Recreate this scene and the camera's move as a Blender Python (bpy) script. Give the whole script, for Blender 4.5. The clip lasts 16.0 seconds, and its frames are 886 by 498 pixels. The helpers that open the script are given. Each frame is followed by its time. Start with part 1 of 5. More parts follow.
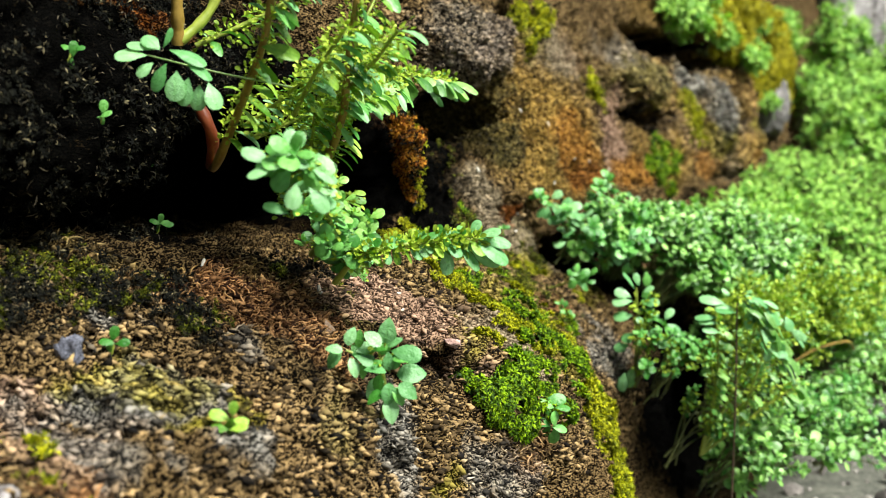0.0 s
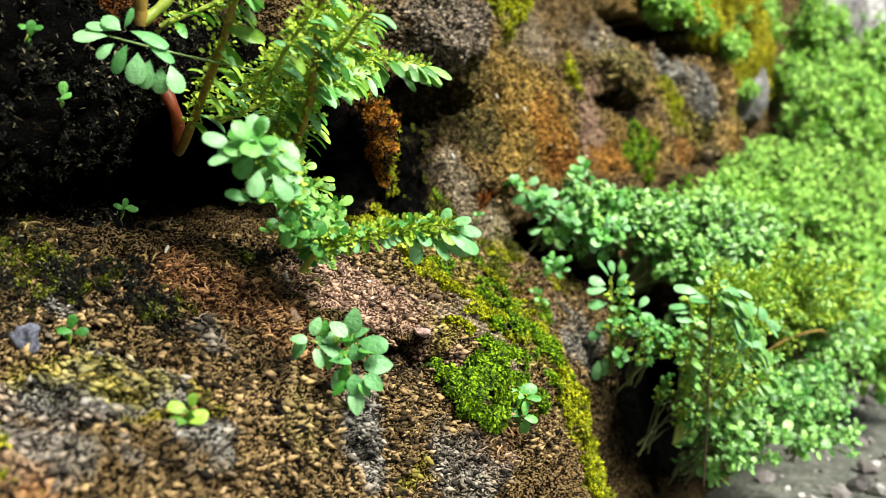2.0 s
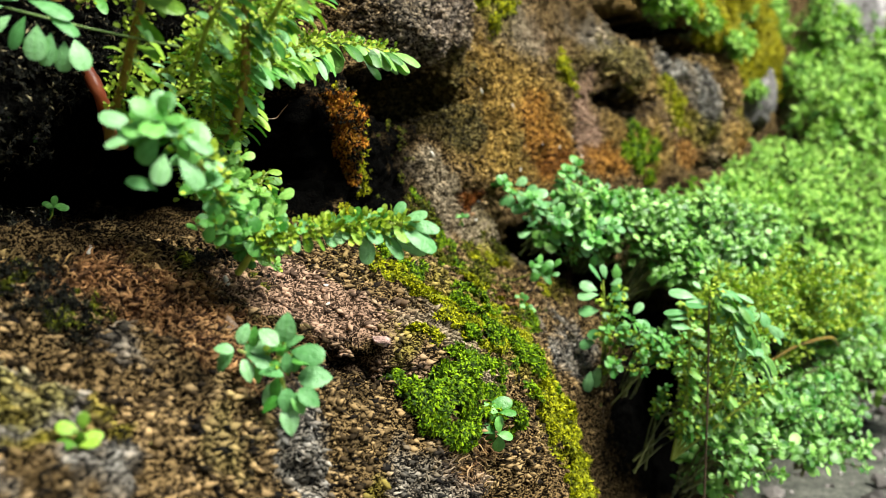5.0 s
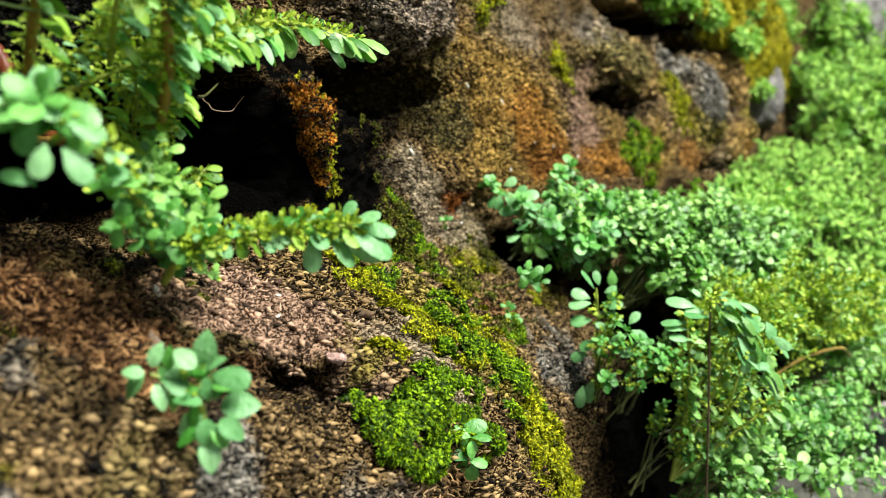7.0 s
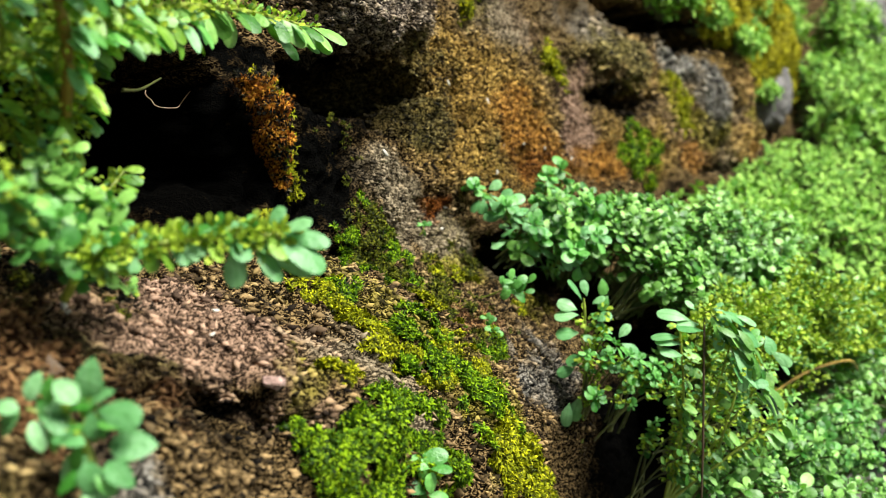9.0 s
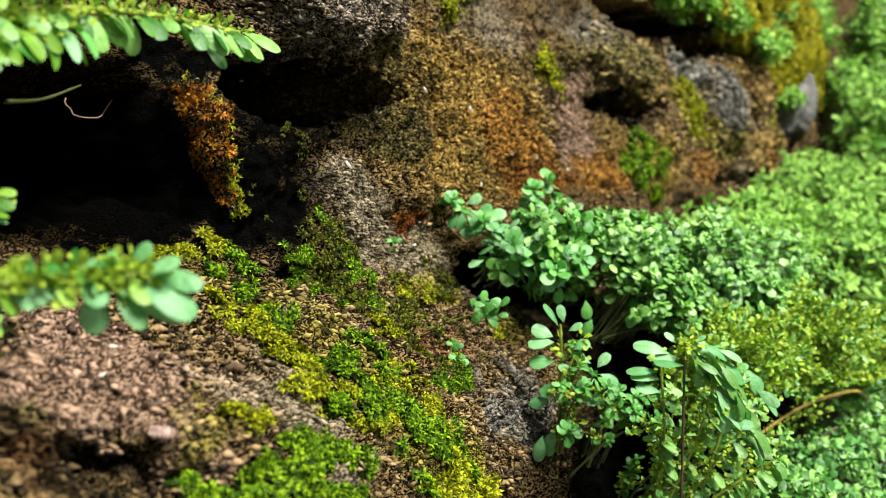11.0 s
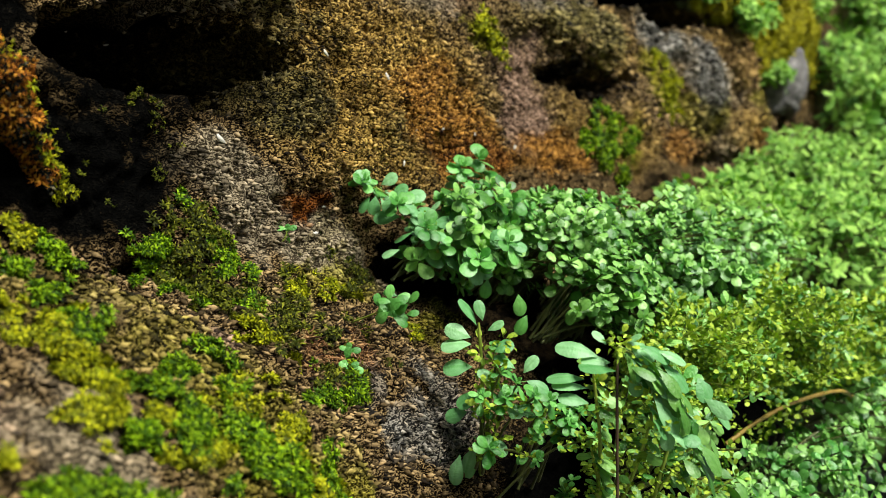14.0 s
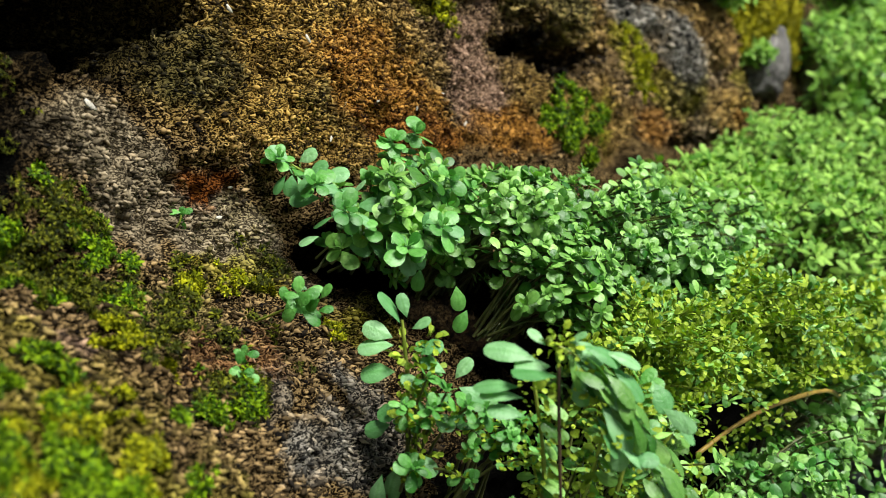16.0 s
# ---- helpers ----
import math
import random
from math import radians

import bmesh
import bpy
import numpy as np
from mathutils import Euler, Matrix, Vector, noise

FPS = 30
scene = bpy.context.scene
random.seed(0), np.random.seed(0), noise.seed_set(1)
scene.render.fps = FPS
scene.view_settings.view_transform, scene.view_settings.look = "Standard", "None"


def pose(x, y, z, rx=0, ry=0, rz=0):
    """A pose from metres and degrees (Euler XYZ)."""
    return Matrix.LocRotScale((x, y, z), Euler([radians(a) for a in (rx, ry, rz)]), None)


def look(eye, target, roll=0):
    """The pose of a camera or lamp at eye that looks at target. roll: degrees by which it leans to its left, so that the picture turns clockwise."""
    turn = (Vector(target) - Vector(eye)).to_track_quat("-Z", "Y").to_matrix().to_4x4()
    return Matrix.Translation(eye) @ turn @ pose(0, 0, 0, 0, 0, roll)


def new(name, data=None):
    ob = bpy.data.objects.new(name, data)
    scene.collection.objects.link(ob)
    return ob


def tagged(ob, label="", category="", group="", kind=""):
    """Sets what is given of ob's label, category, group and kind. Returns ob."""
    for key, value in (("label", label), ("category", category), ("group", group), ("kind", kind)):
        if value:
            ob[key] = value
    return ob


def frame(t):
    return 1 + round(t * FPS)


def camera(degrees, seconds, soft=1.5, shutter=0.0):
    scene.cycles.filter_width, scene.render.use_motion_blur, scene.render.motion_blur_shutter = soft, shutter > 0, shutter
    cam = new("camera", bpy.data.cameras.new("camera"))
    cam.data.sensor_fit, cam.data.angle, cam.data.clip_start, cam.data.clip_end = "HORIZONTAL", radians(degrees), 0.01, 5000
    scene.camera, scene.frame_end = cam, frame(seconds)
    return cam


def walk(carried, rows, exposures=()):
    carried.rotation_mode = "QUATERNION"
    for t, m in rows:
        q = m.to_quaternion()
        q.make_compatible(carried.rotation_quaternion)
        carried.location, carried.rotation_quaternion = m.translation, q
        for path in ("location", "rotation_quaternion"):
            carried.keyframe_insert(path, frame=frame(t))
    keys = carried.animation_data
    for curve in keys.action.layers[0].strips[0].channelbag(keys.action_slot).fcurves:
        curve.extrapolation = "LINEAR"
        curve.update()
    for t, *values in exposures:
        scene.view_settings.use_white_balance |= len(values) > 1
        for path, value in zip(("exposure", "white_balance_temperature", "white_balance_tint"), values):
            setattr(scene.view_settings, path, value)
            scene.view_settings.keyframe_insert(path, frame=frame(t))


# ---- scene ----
cam = camera(48, 16.0, 0.8)
PATH = [
    (0, look((-0.05720, -0.14674, 0.00002), (0.20597, -0.00271, 0.00009), 0.00)),
    (0.5, look((-0.05697, -0.14681, 0.00031), (0.20731, -0.00484, -0.00122), 0.15)),
    (1, look((-0.05644, -0.14713, 0.00041), (0.20852, -0.00646, -0.00233), 0.22)),
    (1.5, look((-0.05539, -0.14724, 0.00069), (0.21011, -0.00760, -0.00328), 0.32)),
    (2, look((-0.05365, -0.14698, 0.00087), (0.21233, -0.00829, -0.00395), 0.48)),
    (2.5, look((-0.05126, -0.14709, 0.00043), (0.21483, -0.00862, -0.00422), 0.49)),
    (3, look((-0.04839, -0.14736, -0.00034), (0.21751, -0.00850, -0.00427), 0.34)),
    (3.5, look((-0.04507, -0.14744, -0.00103), (0.22051, -0.00794, -0.00414), 0.20)),
    (4, look((-0.04148, -0.14745, -0.00155), (0.22365, -0.00711, -0.00394), 0.10)),
    (6.5, look((-0.01712, -0.14441, -0.00127), (0.24606, -0.00041, -0.00190), 0.06)),
    (7, look((-0.01173, -0.14368, -0.00129), (0.25132, 0.00056, -0.00150), 0.02)),
    (7.5, look((-0.00650, -0.14360, -0.00135), (0.25618, 0.00131, -0.00111), -0.06)),
    (8, look((-0.00066, -0.14239, -0.00112), (0.26209, 0.00238, -0.00065), -0.01)),
    (8.5, look((0.00328, -0.14218, -0.00091), (0.26573, 0.00316, -0.00015), -0.02)),
    (9, look((0.00752, -0.14288, -0.00023), (0.26903, 0.00413, 0.00060), 0.06)),
    (11.5, look((0.03603, -0.14856, 0.00582), (0.29218, 0.00760, 0.00564), 1.26)),
    (12, look((0.04271, -0.14887, 0.00581), (0.29857, 0.00776, 0.00583), 1.09)),
    (12.5, look((0.04906, -0.14938, 0.00588), (0.30465, 0.00770, 0.00529), 0.98)),
    (13, look((0.05737, -0.14944, 0.00546), (0.31264, 0.00816, 0.00434), 0.72)),
    (13.5, look((0.06491, -0.14890, 0.00483), (0.32042, 0.00829, 0.00315), 0.50)),
    (14, look((0.07172, -0.14835, 0.00404), (0.32748, 0.00844, 0.00222), 0.21)),
    (14.5, look((0.08192, -0.14673, 0.00244), (0.33820, 0.00922, 0.00117), -0.23)),
    (15, look((0.08784, -0.14597, 0.00241), (0.34453, 0.00930, 0.00031), -0.21)),
    (15.5, look((0.09588, -0.14381, 0.00245), (0.35336, 0.01012, -0.00068), -0.21)),
    (16, look((0.10357, -0.14311, 0.00210), (0.36125, 0.01047, -0.00142), -0.34)),
]
scene_cam = cam.data
scene_cam.dof.use_dof = True
scene_cam.dof.focus_distance = 0.195
scene_cam.dof.aperture_fstop = 28.0
walk(cam, PATH, [(0.0, 1.34), (2.0, 1.40), (3.5, 1.35), (4.0, 1.20), (6.5, 1.29), (8.0, 1.20), (11.5, 1.10), (13.0, 0.95), (14.0, 0.82), (16.0, 0.74)])

# ---------------------------------------------------------------- light
world = bpy.data.worlds.new("sky")
scene.world = world
world.use_nodes = True
wn = world.node_tree.nodes
sky = wn.new("ShaderNodeTexSky")
sky.sky_type = "NISHITA"
sky.sun_disc = False
sky.sun_elevation = radians(50)
sky.sun_rotation = radians(150)
wn["Background"].inputs["Strength"].default_value = 0.032
world.node_tree.links.new(sky.outputs[0], wn["Background"].inputs["Color"])
sun = new("sun", bpy.data.lights.new("sun", "SUN"))
sun.data.energy = 4.0
sun.data.angle = radians(26)
sun.data.color = (1.0, 0.985, 0.93)
sun.matrix_world = look((-0.18, -1.0, 1.22), (0.1, 0.0, 0.0))


# ---------------------------------------------------------------- materials
def material(name):
    m = bpy.data.materials.new(name)
    m.use_nodes = True
    nt = m.node_tree
    return m, nt, nt.nodes["Principled BSDF"]


def node(nt, kind, **sets):
    n = nt.nodes.new(kind)
    for key, value in sets.items():
        n.inputs[key].default_value = value
    return n


def ramp(nt, source, stops):
    r = nt.nodes.new("ShaderNodeValToRGB")
    el = r.color_ramp.elements
    while len(el) < len(stops):
        el.new(0.5)
    for e, (p, c) in zip(el, stops):
        e.position = p
        e.color = (*c, 1)
    nt.links.new(source, r.inputs[0])
    return r.outputs[0]


def mix(nt, factor, a, b, kind="MIX"):
    m = nt.nodes.new("ShaderNodeMix")
    m.data_type = "RGBA"
    m.blend_type = kind
    for value, slot in ((factor, 0), (a, 6), (b, 7)):
        if isinstance(value, (float, int)):
            m.inputs[slot].default_value = value
        elif isinstance(value, tuple):
            m.inputs[slot].default_value = (*value, 1)
        else:
            nt.links.new(value, m.inputs[slot])
    return m.outputs[2]


def coords(nt):
    return nt.nodes.new("ShaderNodeTexCoord").outputs["Object"]


def noise_tex(nt, co, scale, detail=4.0, rough=0.6):
    n = node(nt, "ShaderNodeTexNoise", Scale=scale, Detail=detail, Roughness=rough)
    nt.links.new(co, n.inputs["Vector"])
    return n.outputs["Fac"]


def bump(nt, bsdf, height, strength, distance):
    b = node(nt, "ShaderNodeBump", Strength=strength, Distance=distance)
    nt.links.new(height, b.inputs["Height"])
    nt.links.new(b.outputs[0], bsdf.inputs["Normal"])


def grey(nt, colour):
    n = nt.nodes.new("ShaderNodeRGBToBW")
    nt.links.new(colour, n.inputs[0])
    return n.outputs[0]


def attribute(nt, name):
    n = nt.nodes.new("ShaderNodeAttribute")
    n.attribute_name = name
    return n.outputs["Fac"]


GROWTHS_AND_SHADE = (
    ("m_pink", ((0.16, (0.030, 0.019, 0.012)), (0.42, (0.23, 0.145, 0.095)), (0.80, (0.54, 0.355, 0.24)))),
    ("m_beige", ((0.16, (0.036, 0.028, 0.017)), (0.42, (0.195, 0.158, 0.097)), (0.80, (0.43, 0.352, 0.23)))),
    ("m_brown", ((0.18, (0.012, 0.008, 0.002)), (0.42, (0.190, 0.115, 0.025)), (0.80, (0.58, 0.38, 0.095)))),
    ("m_red", ((0.18, (0.018, 0.006, 0.002)), (0.42, (0.150, 0.070, 0.026)), (0.80, (0.48, 0.25, 0.100)))),
    ("m_orange", ((0.18, (0.014, 0.005, 0.001)), (0.42, (0.245, 0.108, 0.017)), (0.80, (0.64, 0.32, 0.065)))),
    ("m_rust", ((0.18, (0.012, 0.0035, 0.001)), (0.42, (0.10, 0.030, 0.006)), (0.80, (0.32, 0.11, 0.022)))),
    ("m_grey", ((0.18, (0.012, 0.012, 0.011)), (0.42, (0.120, 0.116, 0.100)), (0.80, (0.38, 0.365, 0.32)))),
    ("m_olive", ((0.18, (0.004, 0.004, 0.001)), (0.42, (0.085, 0.071, 0.022)), (0.80, (0.31, 0.255, 0.085)))),
    ("m_yellow", ((0.18, (0.012, 0.011, 0.001)), (0.42, (0.12, 0.108, 0.007)), (0.80, (0.40, 0.36, 0.035)))),
    # near-black: the black rock, and shade coloured into recesses
    ("m_black_and_shade", ((0.45, (0.0008, 0.0008, 0.0006)), (0.68, (0.003, 0.0027, 0.002)), (0.90, (0.045, 0.037, 0.022)))),
)
SOIL = ((0.18, (0.003, 0.002, 0.001)), (0.42, (0.066, 0.043, 0.017)), (0.80, (0.42, 0.285, 0.125)))


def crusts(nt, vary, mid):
    """Soil, overgrown with crusts of other colours, and with shade painted in hollows, where the masks say."""
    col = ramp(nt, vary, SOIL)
    for name, stops in GROWTHS_AND_SHADE:
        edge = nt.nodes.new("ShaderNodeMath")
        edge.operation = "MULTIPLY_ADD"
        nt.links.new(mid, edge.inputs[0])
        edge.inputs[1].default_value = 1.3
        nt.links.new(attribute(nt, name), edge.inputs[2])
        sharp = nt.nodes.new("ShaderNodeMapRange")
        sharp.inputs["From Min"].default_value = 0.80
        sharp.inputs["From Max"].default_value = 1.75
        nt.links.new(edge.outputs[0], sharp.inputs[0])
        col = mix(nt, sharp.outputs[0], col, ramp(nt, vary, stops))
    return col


def rock_material():
    """Crumbly soil-crusted rock: rust, pink, grey, black and green growths, hollows painted dark as shade."""
    m, nt, bsdf = material("crusted_rock")
    co = coords(nt)
    fine = noise_tex(nt, co, 2100.0, 3.0)
    mid = noise_tex(nt, co, 190.0, 5.0, 0.7)
    big = noise_tex(nt, co, 45.0, 4.0)
    lie = nt.nodes.new("ShaderNodeMapping")
    lie.inputs["Rotation"].default_value = (0.0, radians(-12), 0.0)
    lie.inputs["Scale"].default_value = (0.62, 0.9, 1.2)
    nt.links.new(co, lie.inputs["Vector"])
    worm = noise_tex(nt, lie.outputs[0], 620.0, 3.0, 0.6)
    fold = nt.nodes.new("ShaderNodeMath")
    fold.operation = "PINGPONG"
    nt.links.new(worm, fold.inputs[0])
    fold.inputs[1].default_value = 0.085
    ridge = ramp(nt, fold.outputs[0], [(0.010, (0.02,) * 3), (0.035, (0.42,) * 3), (0.075, (1.0,) * 3)])
    vary = grey(nt, mix(nt, 0.40, ridge, fine))
    vary = grey(nt, mix(nt, 0.30, vary, mid))
    # darkens the bare base, standing in for shade in gaps between grains
    deep = nt.nodes.new("ShaderNodeMapRange")
    deep.inputs["From Min"].default_value = 0.26
    deep.inputs["From Max"].default_value = 0.98
    nt.links.new(vary, deep.inputs[0])
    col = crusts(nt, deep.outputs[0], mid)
    col = mix(nt, 0.45, col, ramp(nt, big, [(0.3, (0.55, 0.5, 0.45)), (0.7, (1.3, 1.3, 1.3))]), "MULTIPLY")
    nt.links.new(col, bsdf.inputs["Base Color"])
    bsdf.inputs["Roughness"].default_value = 0.9
    bsdf.inputs["Specular IOR Level"].default_value = 0.02
    bump(nt, bsdf, grey(nt, mix(nt, 0.4, ridge, fine)), 0.9, 0.0006)
    return m


def grain_material():
    """Loose grains and stalks: each takes the crust it lies on, lighter or darker by chance."""
    m, nt, bsdf = material("crust_grain")
    co = coords(nt)
    rnd = nt.nodes.new("ShaderNodeNewGeometry").outputs["Random Per Island"]
    vary = grey(nt, mix(nt, 0.24, ramp(nt, rnd, [(0.0, (0.05,) * 3), (0.35, (0.30,) * 3), (0.7, (0.62,) * 3), (1.0, (1.0,) * 3)]), noise_tex(nt, co, 1100.0, 3.0)))
    col = crusts(nt, vary, noise_tex(nt, co, 190.0, 5.0, 0.7))
    big = noise_tex(nt, co, 45.0, 4.0)
    col = mix(nt, 0.45, col, ramp(nt, big, [(0.3, (0.55, 0.5, 0.45)), (0.7, (1.3, 1.3, 1.3))]), "MULTIPLY")
    nt.links.new(col, bsdf.inputs["Base Color"])
    bsdf.inputs["Roughness"].default_value = 0.85
    bsdf.inputs["Specular IOR Level"].default_value = 0.15
    bump(nt, bsdf, noise_tex(nt, co, 1400.0, 3.0), 0.5, 0.0003)
    return m


def stone_material(name, dark, light, scale=260.0):
    m, nt, bsdf = material(name)
    co = coords(nt)
    n = noise_tex(nt, co, scale, 6.0, 0.7)
    c = ramp(nt, n, [(0.3, dark), (0.7, light)])
    c = mix(nt, 0.8, c, ramp(nt, noise_tex(nt, co, scale * 4, 4.0, 0.7), [(0.35, (0.2, 0.2, 0.2)), (0.65, (1.4, 1.4, 1.4))]), "MULTIPLY")
    nt.links.new(c, bsdf.inputs["Base Color"])
    bsdf.inputs["Roughness"].default_value = 0.8
    bump(nt, bsdf, noise_tex(nt, co, 900.0, 5.0, 0.7), 0.9, 0.0008)
    return m


def leaf_material(name, deep, fresh, islands, gloss=0.33, shine=0.7, coat=0.3):
    m, nt, bsdf = material(name)
    if islands:
        rnd = nt.nodes.new("ShaderNodeNewGeometry").outputs["Random Per Island"]
    else:
        rnd = nt.nodes.new("ShaderNodeObjectInfo").outputs["Random"]
    co = coords(nt)
    c = ramp(nt, rnd, [(0.0, deep), (0.55, tuple((a + b) / 2 for a, b in zip(deep, fresh))), (1.0, fresh)])
    spots = noise_tex(nt, co, 700.0 if islands else 3.2, 4.0)
    c = mix(nt, 0.5, c, ramp(nt, spots, [(0.3, (0.45, 0.60, 0.42)), (0.7, (1.35, 1.25, 1.35))]), "MULTIPLY")
    # paler inside, darker margin: the sheen of a domed blade put into colour
    c = mix(nt, 0.8, c, ramp(nt, attribute(nt, "rib"), [(0.0, (0.80, 0.92, 0.72)), (0.25, (1.12, 1.10, 1.15)), (0.7, (1.0, 1.0, 1.0)), (1.0, (0.55, 0.75, 0.45))]), "MULTIPLY")
    nt.links.new(c, bsdf.inputs["Base Color"])
    bsdf.inputs["Roughness"].default_value = gloss
    bsdf.inputs["Specular IOR Level"].default_value = shine
    bsdf.inputs["Coat Weight"].default_value = coat
    bsdf.inputs["Coat Roughness"].default_value = 0.30
    thin = nt.nodes.new("ShaderNodeBsdfTranslucent")
    nt.links.new(mix(nt, 1.0, c, (1.2, 1.5, 0.5), "MULTIPLY"), thin.inputs["Color"])
    both = nt.nodes.new("ShaderNodeMixShader")
    both.inputs[0].default_value = 0.16
    nt.links.new(bsdf.outputs[0], both.inputs[1])
    nt.links.new(thin.outputs[0], both.inputs[2])
    nt.links.new(both.outputs[0], nt.nodes["Material Output"].inputs["Surface"])
    bump(nt, bsdf, noise_tex(nt, co, 1800.0 if islands else 7.0, 3.0), 0.5, 0.0005)
    return m


def island_material(name, stops, rough=0.8, translucent=0.0):
    """Tufts and crumbs: each island takes a colour of its own."""
    m, nt, bsdf = material(name)
    rnd = nt.nodes.new("ShaderNodeNewGeometry").outputs["Random Per Island"]
    co = coords(nt)
    c = ramp(nt, rnd, stops)
    c = mix(nt, 0.6, c, ramp(nt, noise_tex(nt, co, 180.0, 4.0), [(0.3, (0.5, 0.5, 0.5)), (0.7, (1.35, 1.35, 1.35))]), "MULTIPLY")
    nt.links.new(c, bsdf.inputs["Base Color"])
    bsdf.inputs["Roughness"].default_value = rough
    bsdf.inputs["Specular IOR Level"].default_value = 0.15
    if translucent:
        thin = nt.nodes.new("ShaderNodeBsdfTranslucent")
        nt.links.new(c, thin.inputs["Color"])
        both = nt.nodes.new("ShaderNodeMixShader")
        both.inputs[0].default_value = translucent
        nt.links.new(bsdf.outputs[0], both.inputs[1])
        nt.links.new(thin.outputs[0], both.inputs[2])
        nt.links.new(both.outputs[0], nt.nodes["Material Output"].inputs["Surface"])
    return m


def stem_material(name, a, b):
    m, nt, bsdf = material(name)
    co = coords(nt)
    nt.links.new(ramp(nt, noise_tex(nt, co, 350.0, 4.0), [(0.3, a), (0.7, b)]), bsdf.inputs["Base Color"])
    bsdf.inputs["Roughness"].default_value = 0.42
    bump(nt, bsdf, noise_tex(nt, co, 1200.0, 3.0), 0.4, 0.0003)
    return m


ROCK = rock_material()
GRAIN = grain_material()
GREY_STONE = stone_material("pitted_grey_stone", (0.035, 0.032, 0.03), (0.30, 0.28, 0.26))
BLUE_STONE = stone_material("blue_grey_pebble", (0.05, 0.055, 0.075), (0.22, 0.23, 0.28), 700.0)
PALE_STONE = stone_material("pale_weathered_stone", (0.22, 0.2, 0.19), (0.6, 0.57, 0.55), 60.0)
PINK_STONE = stone_material("pink_chip", (0.35, 0.2, 0.15), (0.65, 0.45, 0.38))
GROUND = stone_material("gravel_ground", (0.045, 0.05, 0.036), (0.20, 0.20, 0.155), 120.0)
LEAF = leaf_material("leaf_blue_green", (0.030, 0.175, 0.014), (0.20, 0.52, 0.11), False, 0.38, 0.5, 0.15)
# paler copy of the leaf: whitish sky sheen put into its base colour
LEAF_PALE_SHEEN = leaf_material("leaf_waxy_pale_sheen", (0.10, 0.31, 0.09), (0.30, 0.57, 0.26), False, 0.42, 0.42, 0.07)
LEAF_FRESH = leaf_material("leaf_yellow_green", (0.075, 0.22, 0.010), (0.33, 0.53, 0.06), False, 0.42, 0.4, 0.08)
LEAVES = leaf_material("leaves_green", (0.020, 0.130, 0.006), (0.36, 0.67, 0.15), True, 0.38, 0.5, 0.16)
LEAVES_FRESH = leaf_material("leaves_yellow_green", (0.11, 0.19, 0.005), (0.52, 0.66, 0.06), True, 0.55, 0.35, 0.0)
LEAVES_FAR = leaf_material("leaves_pale_green", (0.060, 0.20, 0.012), (0.39, 0.63, 0.11), True, 0.55, 0.25, 0.0)
STEM = stem_material("stem_green", (0.18, 0.25, 0.025), (0.34, 0.40, 0.06))
STEM_RED = stem_material("stem_red", (0.17, 0.025, 0.008), (0.30, 0.075, 0.022))
STEM_GREEN = stem_material("stem_fresh_green", (0.10, 0.20, 0.03), (0.22, 0.34, 0.08))
STEM_ORANGE = stem_material("stem_orange", (0.19, 0.115, 0.018), (0.36, 0.24, 0.045))
MOSS = island_material("moss_bright", [(0.0, (0.006, 0.016, 0.001)), (0.5, (0.065, 0.155, 0.002)), (1.0, (0.34, 0.53, 0.008))], 0.6, 0.25)
MOSS_YELLOW = island_material("moss_yellow", [(0.0, (0.016, 0.020, 0.001)), (0.5, (0.21, 0.245, 0.004)), (1.0, (0.60, 0.59, 0.012))], 0.6, 0.25)
MOSS_GOLD = island_material("moss_gold", [(0.0, (0.08, 0.08, 0.004)), (0.5, (0.34, 0.32, 0.012)), (1.0, (0.66, 0.60, 0.03))], 0.6, 0.25)
MOSS_RUST = island_material("moss_rust", [(0.0, (0.10, 0.028, 0.003)), (0.5, (0.42, 0.14, 0.012)), (1.0, (0.64, 0.32, 0.03))], 0.7, 0.2)
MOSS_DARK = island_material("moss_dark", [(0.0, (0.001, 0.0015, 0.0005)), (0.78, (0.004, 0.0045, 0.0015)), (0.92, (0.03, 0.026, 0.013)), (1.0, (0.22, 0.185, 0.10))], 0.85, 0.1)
MOSS_OLIVE = island_material("moss_olive", [(0.0, (0.006, 0.009, 0.001)), (0.6, (0.06, 0.075, 0.004)), (1.0, (0.24, 0.25, 0.015))], 0.7, 0.2)
FIBRE_PALE = island_material("fibre_pale", [(0.0, (0.02, 0.017, 0.010)), (0.7, (0.09, 0.075, 0.045)), (1.0, (0.34, 0.29, 0.2))], 0.7)
GRIT = island_material("gravel_stone", [(0.0, (0.05, 0.045, 0.04)), (0.5, (0.2, 0.18, 0.16)), (1.0, (0.5, 0.47, 0.42))], 0.8)
HUSK = stem_material("pale_husk", (0.45, 0.42, 0.34), (0.7, 0.66, 0.55))
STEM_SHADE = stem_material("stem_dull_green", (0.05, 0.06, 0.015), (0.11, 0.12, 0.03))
STEM_DARK = stem_material("stem_dark", (0.035, 0.022, 0.012), (0.09, 0.055, 0.03))
DRY = stem_material("dry_brown", (0.16, 0.09, 0.05), (0.32, 0.22, 0.13))


# ---------------------------------------------------------------- arithmetic of shapes
def smooth(a, b, x):
    t = np.clip((x - a) / (b - a), 0, 1)
    return t * t * (3 - 2 * t)


def lattice(i, j, k, seed):
    h = (i * 374761393 + j * 668265263 + k * 2147483647 + seed * 1274126177) & 0xFFFFFFFF
    h = ((h ^ (h >> 13)) * 1274126177) & 0xFFFFFFFF
    return ((h ^ (h >> 16)) & 0xFFFF) / 65535.0


